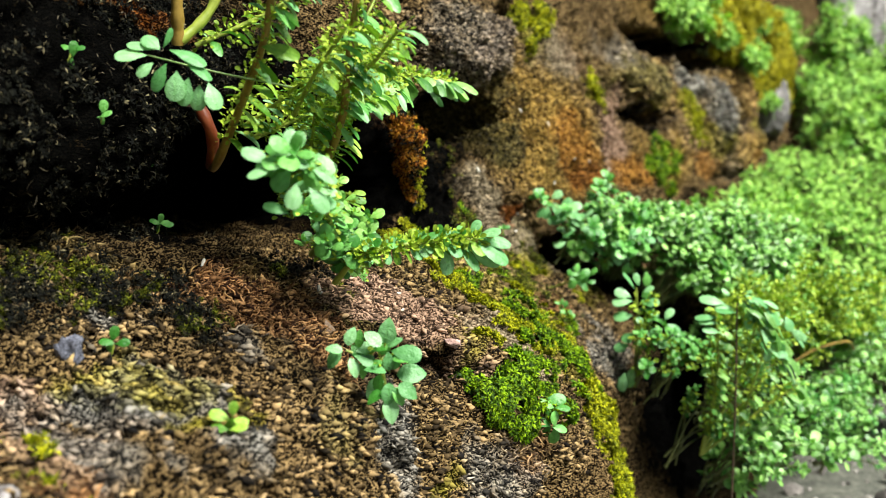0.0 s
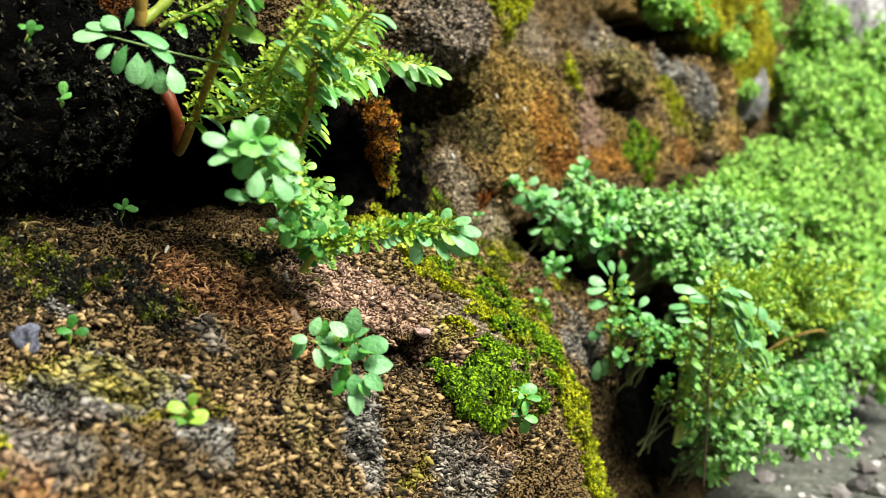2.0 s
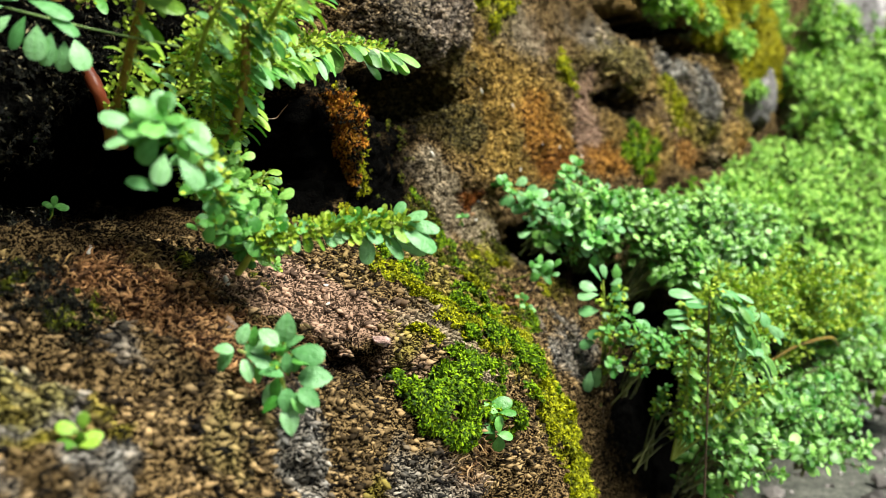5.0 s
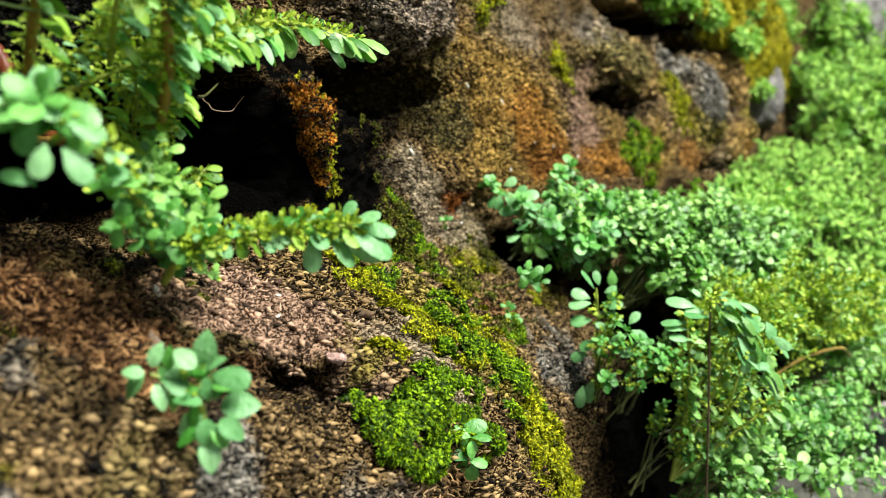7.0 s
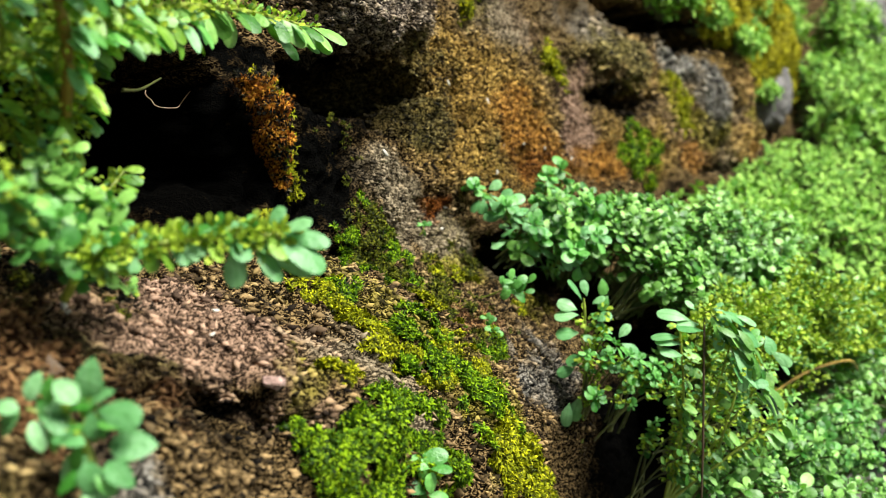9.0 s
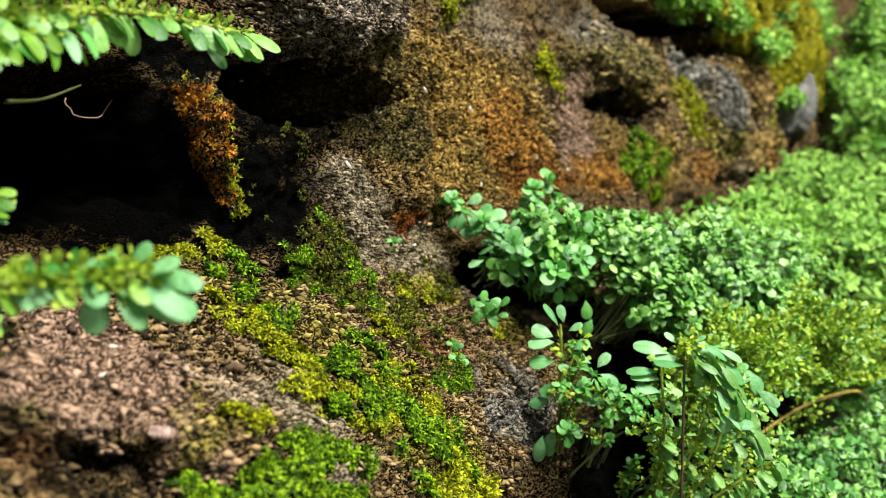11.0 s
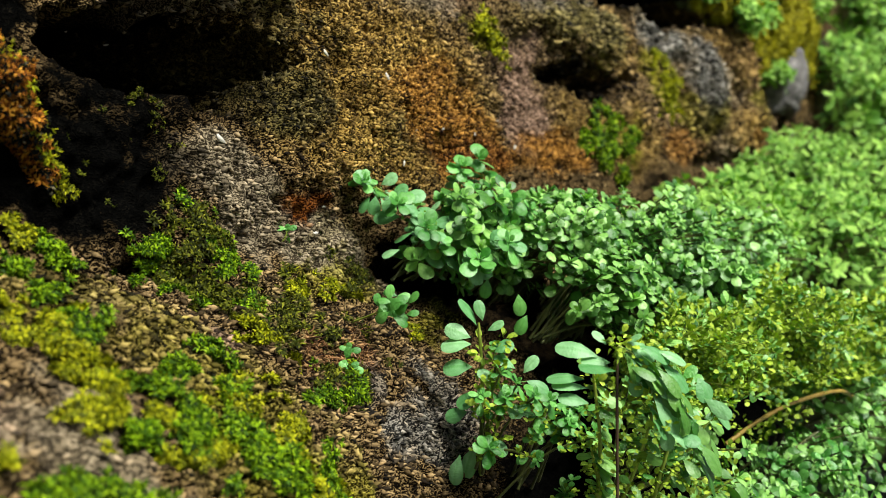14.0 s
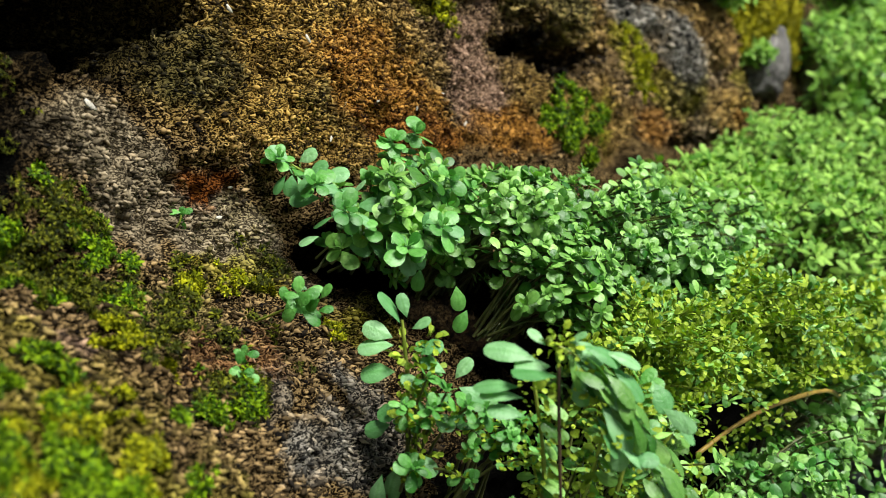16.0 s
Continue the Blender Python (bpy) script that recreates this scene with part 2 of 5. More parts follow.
def value_noise(p, scale, seed=0):
    """Smooth noise from -1 to 1 at the points p (n x 3), with features of about `scale` metres."""
    q = p / scale
    f = np.floor(q)
    i, j, k = (f[..., a].astype(np.int64) for a in range(3))
    u, v, w = (lambda d: np.moveaxis(d * d * (3 - 2 * d), -1, 0))(q - f)
    out = 0
    for a in (0, 1):
        for b in (0, 1):
            for c in (0, 1):
                weight = (u if a else 1 - u) * (v if b else 1 - v) * (w if c else 1 - w)
                out = out + weight * lattice(i + a, j + b, k + c, seed)
    return out * 2 - 1


def fractal(p, scale, octaves, seed=0, gain=0.5):
    out, amp = 0, 1.0
    turn = np.array(Euler((0.7, 0.5, 0.9)).to_matrix())
    for o in range(octaves):
        p = p @ turn
        out = out + amp * value_noise(p, scale, seed + o)
        scale, amp = scale * 0.5, amp * gain
    return out


def granules(p, scale, seed=0):
    """Distance to the nearest of scattered points, in units of scale."""
    q = p / scale
    f = np.floor(q).astype(np.int64)
    best = np.full(q.shape[:-1], 9.0)
    for a in (-1, 0, 1):
        for b in (-1, 0, 1):
            for c in (-1, 0, 1):
                i, j, k = f[..., 0] + a, f[..., 1] + b, f[..., 2] + c
                d = (i + lattice(i, j, k, seed) - q[..., 0]) ** 2
                d = d + (j + lattice(i, j, k, seed + 1) - q[..., 1]) ** 2
                d = d + (k + lattice(i, j, k, seed + 2) - q[..., 2]) ** 2
                best = np.minimum(best, d)
    return np.sqrt(best)


def blob(x, z, cx, cz, rx, rz, turn=0.0, soft=0.45):
    """1 inside a tilted ellipse, falling to 0 at its rim."""
    c, s = math.cos(radians(turn)), math.sin(radians(turn))
    u, v = (x - cx) * c + (z - cz) * s, -(x - cx) * s + (z - cz) * c
    return smooth(1 + soft, 1 - soft, np.sqrt((u / rx) ** 2 + (v / rz) ** 2))


def mesh_of(name, verts, faces, material, soft=True):
    me = bpy.data.meshes.new(name)
    verts, faces = np.asarray(verts, np.float32), np.asarray(faces, np.int32)
    n, k = faces.shape
    me.vertices.add(len(verts))
    me.vertices.foreach_set("co", verts.ravel())
    me.loops.add(n * k)
    me.loops.foreach_set("vertex_index", faces.ravel())
    me.polygons.add(n)
    me.polygons.foreach_set("loop_start", np.arange(0, n * k, k, dtype=np.int32))
    me.polygons.foreach_set("use_smooth", np.full(n, soft, bool))
    me.update(calc_edges=True)
    me.validate()
    me.materials.append(material)
    return me


def part(name, data, parent, label="", kind=""):
    """One mesh object under a thing or a part. data: a mesh, or a bmesh with its material."""
    ob = new(name, data)
    ob.parent = parent
    return tagged(ob, label, kind=kind)


def empty(name, at, label, category, group=""):
    ob = new(name)
    ob.empty_display_size = 0.005
    ob.location = at
    bpy.context.view_layer.update()
    return tagged(ob, label, category, group)


def ribbed(me, rib):
    """Keeps how far each point of a blade lies from its midrib."""
    me.attributes.new("rib", "FLOAT", "POINT").data.foreach_set("value", rib.astype(np.float32))
    return me


class Heap:
    """Copies of small templates, joined into one mesh."""

    def __init__(self):
        self.verts, self.faces, self.ribs, self.count = [], [], [], 0

    def add(self, verts, faces, frames):
        """frames: n x 3 x 4 matrices that place the template."""
        frames = np.asarray(frames)
        v = np.einsum("nij,kj->nki", frames[:, :, :3], verts) + frames[:, None, :, 3]
        n, k = len(frames), len(verts)
        f = (np.asarray(faces)[None] + (np.arange(n) * k)[:, None, None]).reshape(-1, len(faces[0])) + self.count
        self.verts.append(v.reshape(-1, 3))
        self.faces.append(f)
        self.count += n * k
        edge = np.abs(np.asarray(verts)[:, 1])
        self.ribs.append(np.tile(edge / edge.max(), n))

    def mesh(self, name, material, origin=(0, 0, 0), soft=True):
        return ribbed(mesh_of(name, np.concatenate(self.verts) - np.asarray(origin), np.concatenate(self.faces), material, soft), np.concatenate(self.ribs))


def unit(v):
    v = np.asarray(v, float)
    return v / (np.linalg.norm(v, axis=-1, keepdims=True) + 1e-12)


def frames_of(at, along, up, length, width=None, height=None):
    """Matrices whose x lies along a leaf, z near up."""
    at, along, up = np.atleast_2d(at), unit(np.atleast_2d(along)), np.atleast_2d(up)
    side = unit(np.cross(up, along))
    top = np.cross(along, side)
    length = np.broadcast_to(length, len(at))[:, None]
    width = length if width is None else np.broadcast_to(width, len(at))[:, None]
    height = width if height is None else np.broadcast_to(height, len(at))[:, None]
    return np.stack([along * length, side * width, top * height, at], -1)


# ---------------------------------------------------------------- rock wall
# the wall's face runs along x; y goes into it. Rows of (y, z) of its section, from the ground up.
SECTION = np.array([(-0.085, -0.14), (-0.070, -0.08), (-0.063, -0.05), (-0.059, -0.032), (-0.050, -0.020), (-0.036, -0.011), (-0.022, -0.003),
                    (-0.010, 0.004), (-0.007, 0.012), (-0.009, 0.03), (-0.005, 0.06), (0.0, 0.1), (0.008, 0.16), (0.03, 0.34)])


def wall_grid():
    xs = [-0.25]
    while xs[-1] < 1.6:
        x = xs[-1]
        step = 0.00068 if 0.01 < x < 0.30 else 0.0010 if -0.02 < x < 0.42 else 0.0022 if -0.03 < x < 0.8 else 0.006
        xs.append(x + step)
    xs = np.array(xs)
    arc = np.r_[0, np.cumsum(np.hypot(*np.diff(SECTION, axis=0).T))]
    low, high = np.interp([-0.062, 0.085], SECTION[:, 1], arc)
    ss = [0.0]
    while ss[-1] < arc[-1]:
        s = ss[-1]
        ss.append(s + (0.00068 if low < s < high else 0.0015 if s < high + 0.06 else 0.005))
    ss = np.array(ss)
    kernel = 0.006
    y = sum(np.interp(ss + d * kernel, arc, SECTION[:, 0]) for d in np.linspace(-1, 1, 9)) / 9
    z = sum(np.interp(ss + d * kernel, arc, SECTION[:, 1]) for d in np.linspace(-1, 1, 9)) / 9
    return xs, y, z


XS, SY, SZ = wall_grid()
gx = XS[:, None] + 0 * SY[None]
lower = 0.006 * smooth(0.14, 0.22, gx) + 0.007 * smooth(0.046, 0.028, gx) + 0.0115 * smooth(0.078, 0.048, gx) * smooth(-0.022, -0.006, SZ)[None]
gz = SZ[None] - lower * smooth(-0.1, -0.03, SZ)[None] * smooth(0.05, 0.02, SZ)[None]
gy = np.where(SY < -0.008, -0.008 + (SY + 0.008) * (1 - 0.28 * smooth(0.17, 0.24, gx)), SY[None])
# hollows and bosses of the face
wobble = np.stack([gx, 0 * gx, gz], -1)
wx = gx + 0.005 * fractal(wobble, 0.016, 4, 91)
wz = gz + 0.0035 * fractal(wobble, 0.013, 4, 95)
gy = gy + 0.050 * blob(wx, wz, 0.209, 0.0385, 0.027, 0.0085, 6, 0.22)
gy = gy + 0.055 * blob(wx, wz, 0.124, 0.0180, 0.036, 0.0175, 5, 0.18)
gy = gy - 0.010 * blob(wx, wz, 0.050, 0.032, 0.045, 0.024, 0, 0.4)
gy = gy + 0.014 * blob(wx, wz, 0.075, 0.0060, 0.05, 0.0045, 3, 0.5)
gy = gy - 0.010 * blob(wx, wz, 0.212, 0.063, 0.030, 0.0115, 4, 0.35)
gy = gy + 0.012 * blob(wx, wz, 0.250, 0.0735, 0.014, 0.006, 50, 0.4)
gy = gy + 0.034 * blob(wx, wz, 0.412, 0.0640, 0.036, 0.0042, 4, 0.4)
gy = gy - 0.005 * blob(wx, wz, 0.528, 0.086, 0.017, 0.020, 12, 0.5) - 0.008 * blob(wx, wz, 0.605, 0.064, 0.030, 0.013, 4, 0.45)
gy = gy - 0.008 * blob(wx, wz, 0.585, 0.098, 0.022, 0.016, -8, 0.3) + 0.007 * blob(wx, wz, 0.575, 0.0465, 0.055, 0.0035, 4, 0.4)
gy = gy - 0.007 * blob(wx, wz, 0.395, 0.079, 0.045, 0.008, 5, 0.4)
gy = gy + 0.032 * blob(wx, wz, 0.490, 0.1095, 0.085, 0.0075, 5, 0.3)
gy = gy - 0.012 * blob(wx, wz, 0.660, 0.150, 0.17, 0.030, 8, 0.4)
gy = gy - 0.008 * blob(wx, wz, 0.575, 0.082, 0.06, 0.026, 5, 0.6)
gy = gy + 0.030 * blob(wx, wz, 0.326, -0.017, 0.046, 0.013, -14, 0.30)
gy = gy + 0.008 * blob(wx, wz, 0.108, -0.0215, 0.022, 0.003, -14, 0.5)
gy = gy - 0.004 * blob(wx, wz, 0.140, -0.028, 0.016, 0.010, -20, 0.6)
gy = gy - 0.004 * blob(wx, wz, 0.206, 0.003, 0.014, 0.006, -10, 0.6)
gy = gy + 0.006 * blob(wx, wz, 0.196, -0.004, 0.010, 0.0028, -4, 0.5)
wob = fractal(np.stack([gx, gx * 0, gz], -1), 0.014, 5, 77, 0.65) * 0.006
mx, mz = gx + wob, gz + fractal(np.stack([gx, gx * 0 + 3, gz], -1), 0.014, 5, 78, 0.65) * 0.0045


def most(*fields):
    return np.maximum.reduce(fields)


beige = most(0.85 * blob(mx, mz, 0.150, -0.020, 0.012, 0.0065, -15), blob(mx, mz, 0.216, 0.0165, 0.018, 0.0075, -8), blob(mx, mz, 0.222, 0.009, 0.010, 0.006, -20), blob(mx, mz, 0.246, 0.003, 0.024, 0.0068, -24), blob(mx, mz, 0.288, 0.074, 0.026, 0.011, 0) * 0.85, blob(mx, mz, 0.545, 0.082, 0.04, 0.012) * 0.7, blob(mx, mz, 0.60, 0.055, 0.05, 0.012) * 0.7)
grid = np.stack([gx, gy, gz], -1)
bulk = fractal(grid * (1, 1, 1.0), 0.028, 3, 11)
pits = fractal(grid, 0.0075, 3, 31)
grain = granules(grid, 0.0018, 51)
lumps = granules(grid, 0.0042, 61)
du = np.gradient(grid, axis=0)
dv = np.gradient(grid, axis=1)
normal = unit(np.cross(du, dv))
near = smooth(1.2, 0.5, gx)
ripple = fractal(grid * (1, 1, 1.8), 0.0024, 2, 41)
dents = smooth(0.05, 0.55, value_noise(grid @ np.array(Euler((0.4, 0.8, 0.3)).to_matrix()), 0.0017, 44))
lift = 0.0022 * bulk + 0.0021 * pits + (0.0010 * (0.5 - grain) + 0.0016 * (0.5 - lumps) + 0.0007 * ripple - 0.0014 * dents) * near * (1 - 0.45 * beige)
grid = grid + normal * lift[..., None]
du, dv = np.gradient(grid, axis=0), np.gradient(grid, axis=1)
NORMAL = unit(np.cross(du, dv))
GRID = grid



def patches(*rows):
    """The strongest of many stains and painted shade spots, each (x, z, half width, half height, strength) and perhaps
    its slant.
    """
    return most(*[row[4] * blob(mx, mz, row[0], row[1], row[2], row[3], row[5] if len(row) > 5 else 0.0) for row in rows])


MASKS = {
    "m_beige": 1.15 * beige,
    "m_pink": patches((0.119, -0.0130, 0.023, 0.0060, 1.1, -8), (0.121, -0.0160, 0.012, 0.0065, 1.0), (0.039, -0.0235, 0.005, 0.003, 0.75), (0.168, -0.0101, 0.010, 0.0028, 0.8), (0.354, 0.050, 0.019, 0.0150, 1.5, -70), (0.353, 0.063, 0.018, 0.008, 0.45),
                      (0.196, -0.0150, 0.008, 0.0028, 0.8), (0.125, -0.0247, 0.0050, 0.0053, 0.6), (0.583, 0.0943, 0.022, 0.017, 0.6), (0.30, 0.075, 0.020, 0.008, 0.7), (0.222, 0.060, 0.022, 0.010, 0.5), (0.031, -0.025, 0.006, 0.004, 0.6)),
    "m_grey": patches((0.046, -0.0232, 0.0040, 0.0030, 0.95), (0.052, -0.0325, 0.0060, 0.0034, 0.95), (0.037, -0.0265, 0.0050, 0.0030, 0.8), (0.053, -0.0156, 0.0036, 0.0020, 0.9), (0.065, -0.0169, 0.0052, 0.0022, 0.7), (0.085, -0.0340, 0.0050, 0.0075, 0.9),
                      (0.124, -0.0445, 0.0130, 0.0060, 0.7), (0.244, -0.0315, 0.017, 0.0080, 0.85), (0.212, 0.062, 0.030, 0.014, 0.62), (0.491, 0.0940, 0.030, 0.0085, 1.0), (0.390, 0.0860, 0.045, 0.0095, 0.8), (0.528, 0.0840, 0.0165, 0.019, 1.0), (0.85, 0.16, 0.10, 0.02, 0.8), (0.232, -0.0200, 0.007, 0.005, 0.6)),
    "m_brown": (1 - 0.85 * blob(mx, mz, 0.354, 0.050, 0.019, 0.0150, -70)) * patches((0.275, 0.042, 0.052, 0.024, 1.25, -4), (0.41, 0.082, 0.06, 0.014, 0.75), (0.42, 0.045, 0.06, 0.014, 0.8), (0.61, 0.060, 0.045, 0.012, 1.0), (0.62, 0.13, 0.25, 0.04, 0.7), (0.585, 0.096, 0.022, 0.016, 0.8)),
    "m_red": patches((0.077, -0.0060, 0.0200, 0.0055, 1.0), (0.080, -0.0137, 0.0121, 0.0046, 0.95), (0.078, -0.0205, 0.0075, 0.0030, 0.85), (0.026, -0.0275, 0.0050, 0.0030, 1.1), (0.100, -0.0237, 0.0055, 0.0025, 1.1), (0.228, -0.0145, 0.0110, 0.0028, 0.9),
                     (0.159, -0.0187, 0.0035, 0.0018, 1.0), (0.092, -0.0200, 0.0056, 0.0025, 0.7), (0.138, -0.041, 0.010, 0.004, 0.6)),
    "m_orange": patches((0.302, 0.0374, 0.030, 0.0105, 1.0, -6), (0.377, 0.0340, 0.028, 0.0075, 1.05), (0.333, 0.0285, 0.028, 0.0050, 1.0), (0.300, 0.0450, 0.018, 0.0090, 0.9), (0.504, 0.0478, 0.026, 0.009, 0.8), (0.755, 0.1385, 0.05, 0.012, 0.9), (0.620, 0.0600, 0.026, 0.006, 0.6)),
    "m_rust": smooth(0.008, 0.002, gy) * patches((0.064, 0.041, 0.016, 0.004, 1.1), (0.169, 0.024, 0.0045, 0.014, 1.0, 49), (0.241, 0.0145, 0.0085, 0.0048, 1.1, -20), (0.318, 0.031, 0.030, 0.004, 0.7, -5)),
    "m_olive": patches((0.236, 0.0385, 0.0150, 0.0100, 1.0), (0.102, -0.0162, 0.0097, 0.0025, 0.85), (0.089, -0.0050, 0.0108, 0.0022, 0.7), (0.073, -0.0290, 0.0060, 0.0040, 0.65), (0.240, 0.0520, 0.0150, 0.0050, 0.85), (0.400, 0.0800, 0.050, 0.0100, 1.05, 4),
                       (0.061, -0.0032, 0.0100, 0.0040, 0.75), (0.286, 0.0300, 0.0230, 0.0040, 0.6), (0.222, -0.0080, 0.014, 0.005, 0.75), (0.186, -0.028, 0.008, 0.008, 0.7), (0.255, 0.0045, 0.012, 0.003, 0.5)),
    "m_yellow": patches((0.052, -0.0264, 0.0058, 0.0026, 0.8), (0.046, -0.0210, 0.0045, 0.0020, 0.7), (0.099, -0.0440, 0.0120, 0.0025, 0.7), (0.175, -0.012, 0.030, 0.007, 0.60, -24), (0.180, -0.030, 0.014, 0.016, 0.7, -10), (0.20, -0.052, 0.015, 0.02, 0.8), (0.129, -0.0211, 0.0066, 0.0025, 0.7),
                        (0.247, -0.0060, 0.0130, 0.0050, 0.9), (0.267, -0.0150, 0.0140, 0.0032, 0.85), (0.324, 0.0650, 0.0100, 0.0050, 1.0), (0.339, 0.0697, 0.0068, 0.0044, 1.0), (0.480, 0.0762, 0.0150, 0.0107, 1.0), (0.438, 0.0439, 0.0180, 0.0080, 0.9),
                        (0.513, 0.0635, 0.0140, 0.0080, 0.75), (0.545, 0.0640, 0.0200, 0.0120, 0.8), (0.640, 0.0850, 0.0400, 0.0200, 0.8), (0.70, 0.145, 0.16, 0.030, 1.2), (0.27, 0.078, 0.012, 0.008, 0.8)),
    # black crust on the left rock, plus shade painted where the hollow is deep
    "m_black_and_shade": most((1 - 0.75 * blob(mx, mz, 0.064, 0.041, 0.016, 0.0035)) * 1.25 * smooth(0.001, 0.007, mz) * smooth(0.201, 0.184, mx + 0.9 * (mz - 0.016)) * smooth(0.075, 0.05, mz + 0.25 * np.maximum(0, mx - 0.06)), 1.1 * smooth(0.010, 0.020, gy) * blob(mx, mz, 0.19, 0.03, 0.05, 0.03),
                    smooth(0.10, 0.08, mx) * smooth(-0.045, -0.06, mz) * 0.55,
                    # mostly shade coloured in: hollow, crevices, cleft, rock behind the herbs
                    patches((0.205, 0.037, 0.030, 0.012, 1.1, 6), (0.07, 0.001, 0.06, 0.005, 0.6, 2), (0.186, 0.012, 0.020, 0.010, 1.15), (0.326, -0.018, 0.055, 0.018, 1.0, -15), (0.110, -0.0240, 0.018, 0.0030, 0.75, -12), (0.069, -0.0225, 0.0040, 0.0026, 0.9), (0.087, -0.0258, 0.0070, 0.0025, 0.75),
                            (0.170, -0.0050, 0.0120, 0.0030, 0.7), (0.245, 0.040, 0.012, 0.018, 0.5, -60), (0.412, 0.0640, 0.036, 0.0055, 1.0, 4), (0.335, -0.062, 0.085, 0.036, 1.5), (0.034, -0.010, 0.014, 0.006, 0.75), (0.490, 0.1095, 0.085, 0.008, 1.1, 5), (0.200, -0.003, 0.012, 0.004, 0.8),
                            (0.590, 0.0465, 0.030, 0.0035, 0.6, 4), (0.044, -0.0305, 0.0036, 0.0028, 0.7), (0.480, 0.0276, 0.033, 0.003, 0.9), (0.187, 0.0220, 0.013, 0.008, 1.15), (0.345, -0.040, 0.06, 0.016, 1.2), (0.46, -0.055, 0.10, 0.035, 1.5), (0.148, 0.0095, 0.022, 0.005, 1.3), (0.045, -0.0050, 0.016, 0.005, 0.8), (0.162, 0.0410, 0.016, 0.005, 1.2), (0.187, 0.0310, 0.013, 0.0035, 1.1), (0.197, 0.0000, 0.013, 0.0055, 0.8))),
}


def rock_wall():
    nx, ns = GRID.shape[:2]
    idx = np.arange(nx * ns).reshape(nx, ns)
    faces = np.stack([idx[:-1, :-1], idx[1:, :-1], idx[1:, 1:], idx[:-1, 1:]], -1).reshape(-1, 4)
    rim = np.concatenate([idx[:, 0], idx[-1, 1:], idx[-2::-1, -1], idx[0, -2:0:-1]])
    back = GRID.reshape(-1, 3)[rim].copy()
    back[:, 1] = 0.35
    b = np.arange(len(rim)) + nx * ns
    skirt = np.stack([rim, b, np.roll(b, -1), np.roll(rim, -1)], -1)
    c = [b[0], b[nx - 1], b[nx + ns - 2], b[2 * nx + ns - 3]]
    skirt = np.concatenate([skirt, [c]])
    me = mesh_of("rock_wall", np.concatenate([GRID.reshape(-1, 3), back]), np.concatenate([faces, skirt]), ROCK)
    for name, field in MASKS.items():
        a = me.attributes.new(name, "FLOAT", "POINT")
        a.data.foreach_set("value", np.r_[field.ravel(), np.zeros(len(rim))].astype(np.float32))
    return tagged(new("rock_wall", me), "mossy crumbling rock face with rust, grey and black crusts, shade-coloured hollows", "rock wall", kind="structure")


rock_wall()


def ground():
    me = mesh_of("ground", [(-60, -60, -0.105), (60, -60, -0.105), (60, 60, -0.105), (-60, 60, -0.105)], [(0, 1, 2, 3)], GROUND)
    tagged(new("ground", me), "grey gravelly earth at the foot of the rock", "ground", kind="structure")


ground()


def surface(x, z):
    """The rock's place and normal near (x, z), as arrays."""
    x, z = np.atleast_1d(x), np.atleast_1d(z)
    i = np.clip(np.searchsorted(XS, x), 0, len(XS) - 1)
    j = np.abs(GRID[i, :, 2] - z[:, None]).argmin(1)
    return GRID[i, j], NORMAL[i, j]


rng = np.random.default_rng(7)
# ---------------------------------------------------------------- moss and crumbs
def spread(field, count):
    """Random vertices of the rock, weighted by a field over the grid."""
    area = np.linalg.norm(np.cross(np.gradient(GRID, axis=0), np.gradient(GRID, axis=1)), axis=-1)
    w = np.where(field > 0.25, field, 0) * area
    w = (w / w.sum()).ravel()
    pick = rng.choice(w.size, count, p=w)
    return GRID.reshape(-1, 3)[pick], NORMAL.reshape(-1, 3)[pick], pick


def shoot_template(blades=6, spread_out=0.75):
    verts, faces = [], []
    for b in range(blades):
        a = 2 * math.pi * b / blades + 0.4 * (b % 2)
        d = np.array([math.cos(a), math.sin(a), 0])
        s = np.array([-math.sin(a), math.cos(a), 0])
        z = 0.35 + 0.13 * (b % 3)
        base = len(verts)
        verts += [(0, 0, z * 0.5), d * 0.45 * spread_out - s * 0.13 + (0, 0, z + 0.16), d * spread_out + (0, 0, z + 0.18), d * 0.45 * spread_out + s * 0.13 + (0, 0, z + 0.16)]
        faces.append((base, base + 1, base + 2, base + 3))
    return np.array([np.asarray(v, float) for v in verts]), faces


SHOOT = shoot_template()


OUTER = smooth(0.006, 0.001, GRID[..., 1])


def moss(label, field, count, size, material, lift=0.0, gaps=0.0, tuft=0.005):
    """A patch of shoots, in rounded tufts of about `tuft` metres with bare gaps between."""
    clump = fractal(GRID, tuft, 2, 5 + count % 17)
    at, n, _ = spread(field * OUTER * smooth(gaps - 0.25, gaps + 0.25, clump), count)
    rise = np.clip(fractal(at, tuft, 2, 5 + count % 17) - gaps + 0.2, 0, 1)
    heap = Heap()
    at = at + n * (lift + 0.42 * tuft * rise * rng.uniform(0.4, 1.0, count))[:, None]
    n = unit(n + rng.normal(0, 0.45, n.shape) + (0, -0.1, 0.25))
    side = rng.normal(0, 1, n.shape)
    along = unit(side - n * (side * n).sum(-1, keepdims=True))
    s = size * rng.uniform(0.5, 1.3, count)
    heap.add(*SHOOT, frames_of(at - n * s[:, None] * 0.15, along, n, s, s, s))
    me = heap.mesh("moss", material, soft=False)
    return tagged(new("moss_patch", me), label, "moss", kind="stuff")


sx, sz = gx + 0.35 * (mx - gx), gz + 0.35 * (mz - gz)


def spots(*rows):
    return most(*[blob(sx, sz, *row) for row in rows])


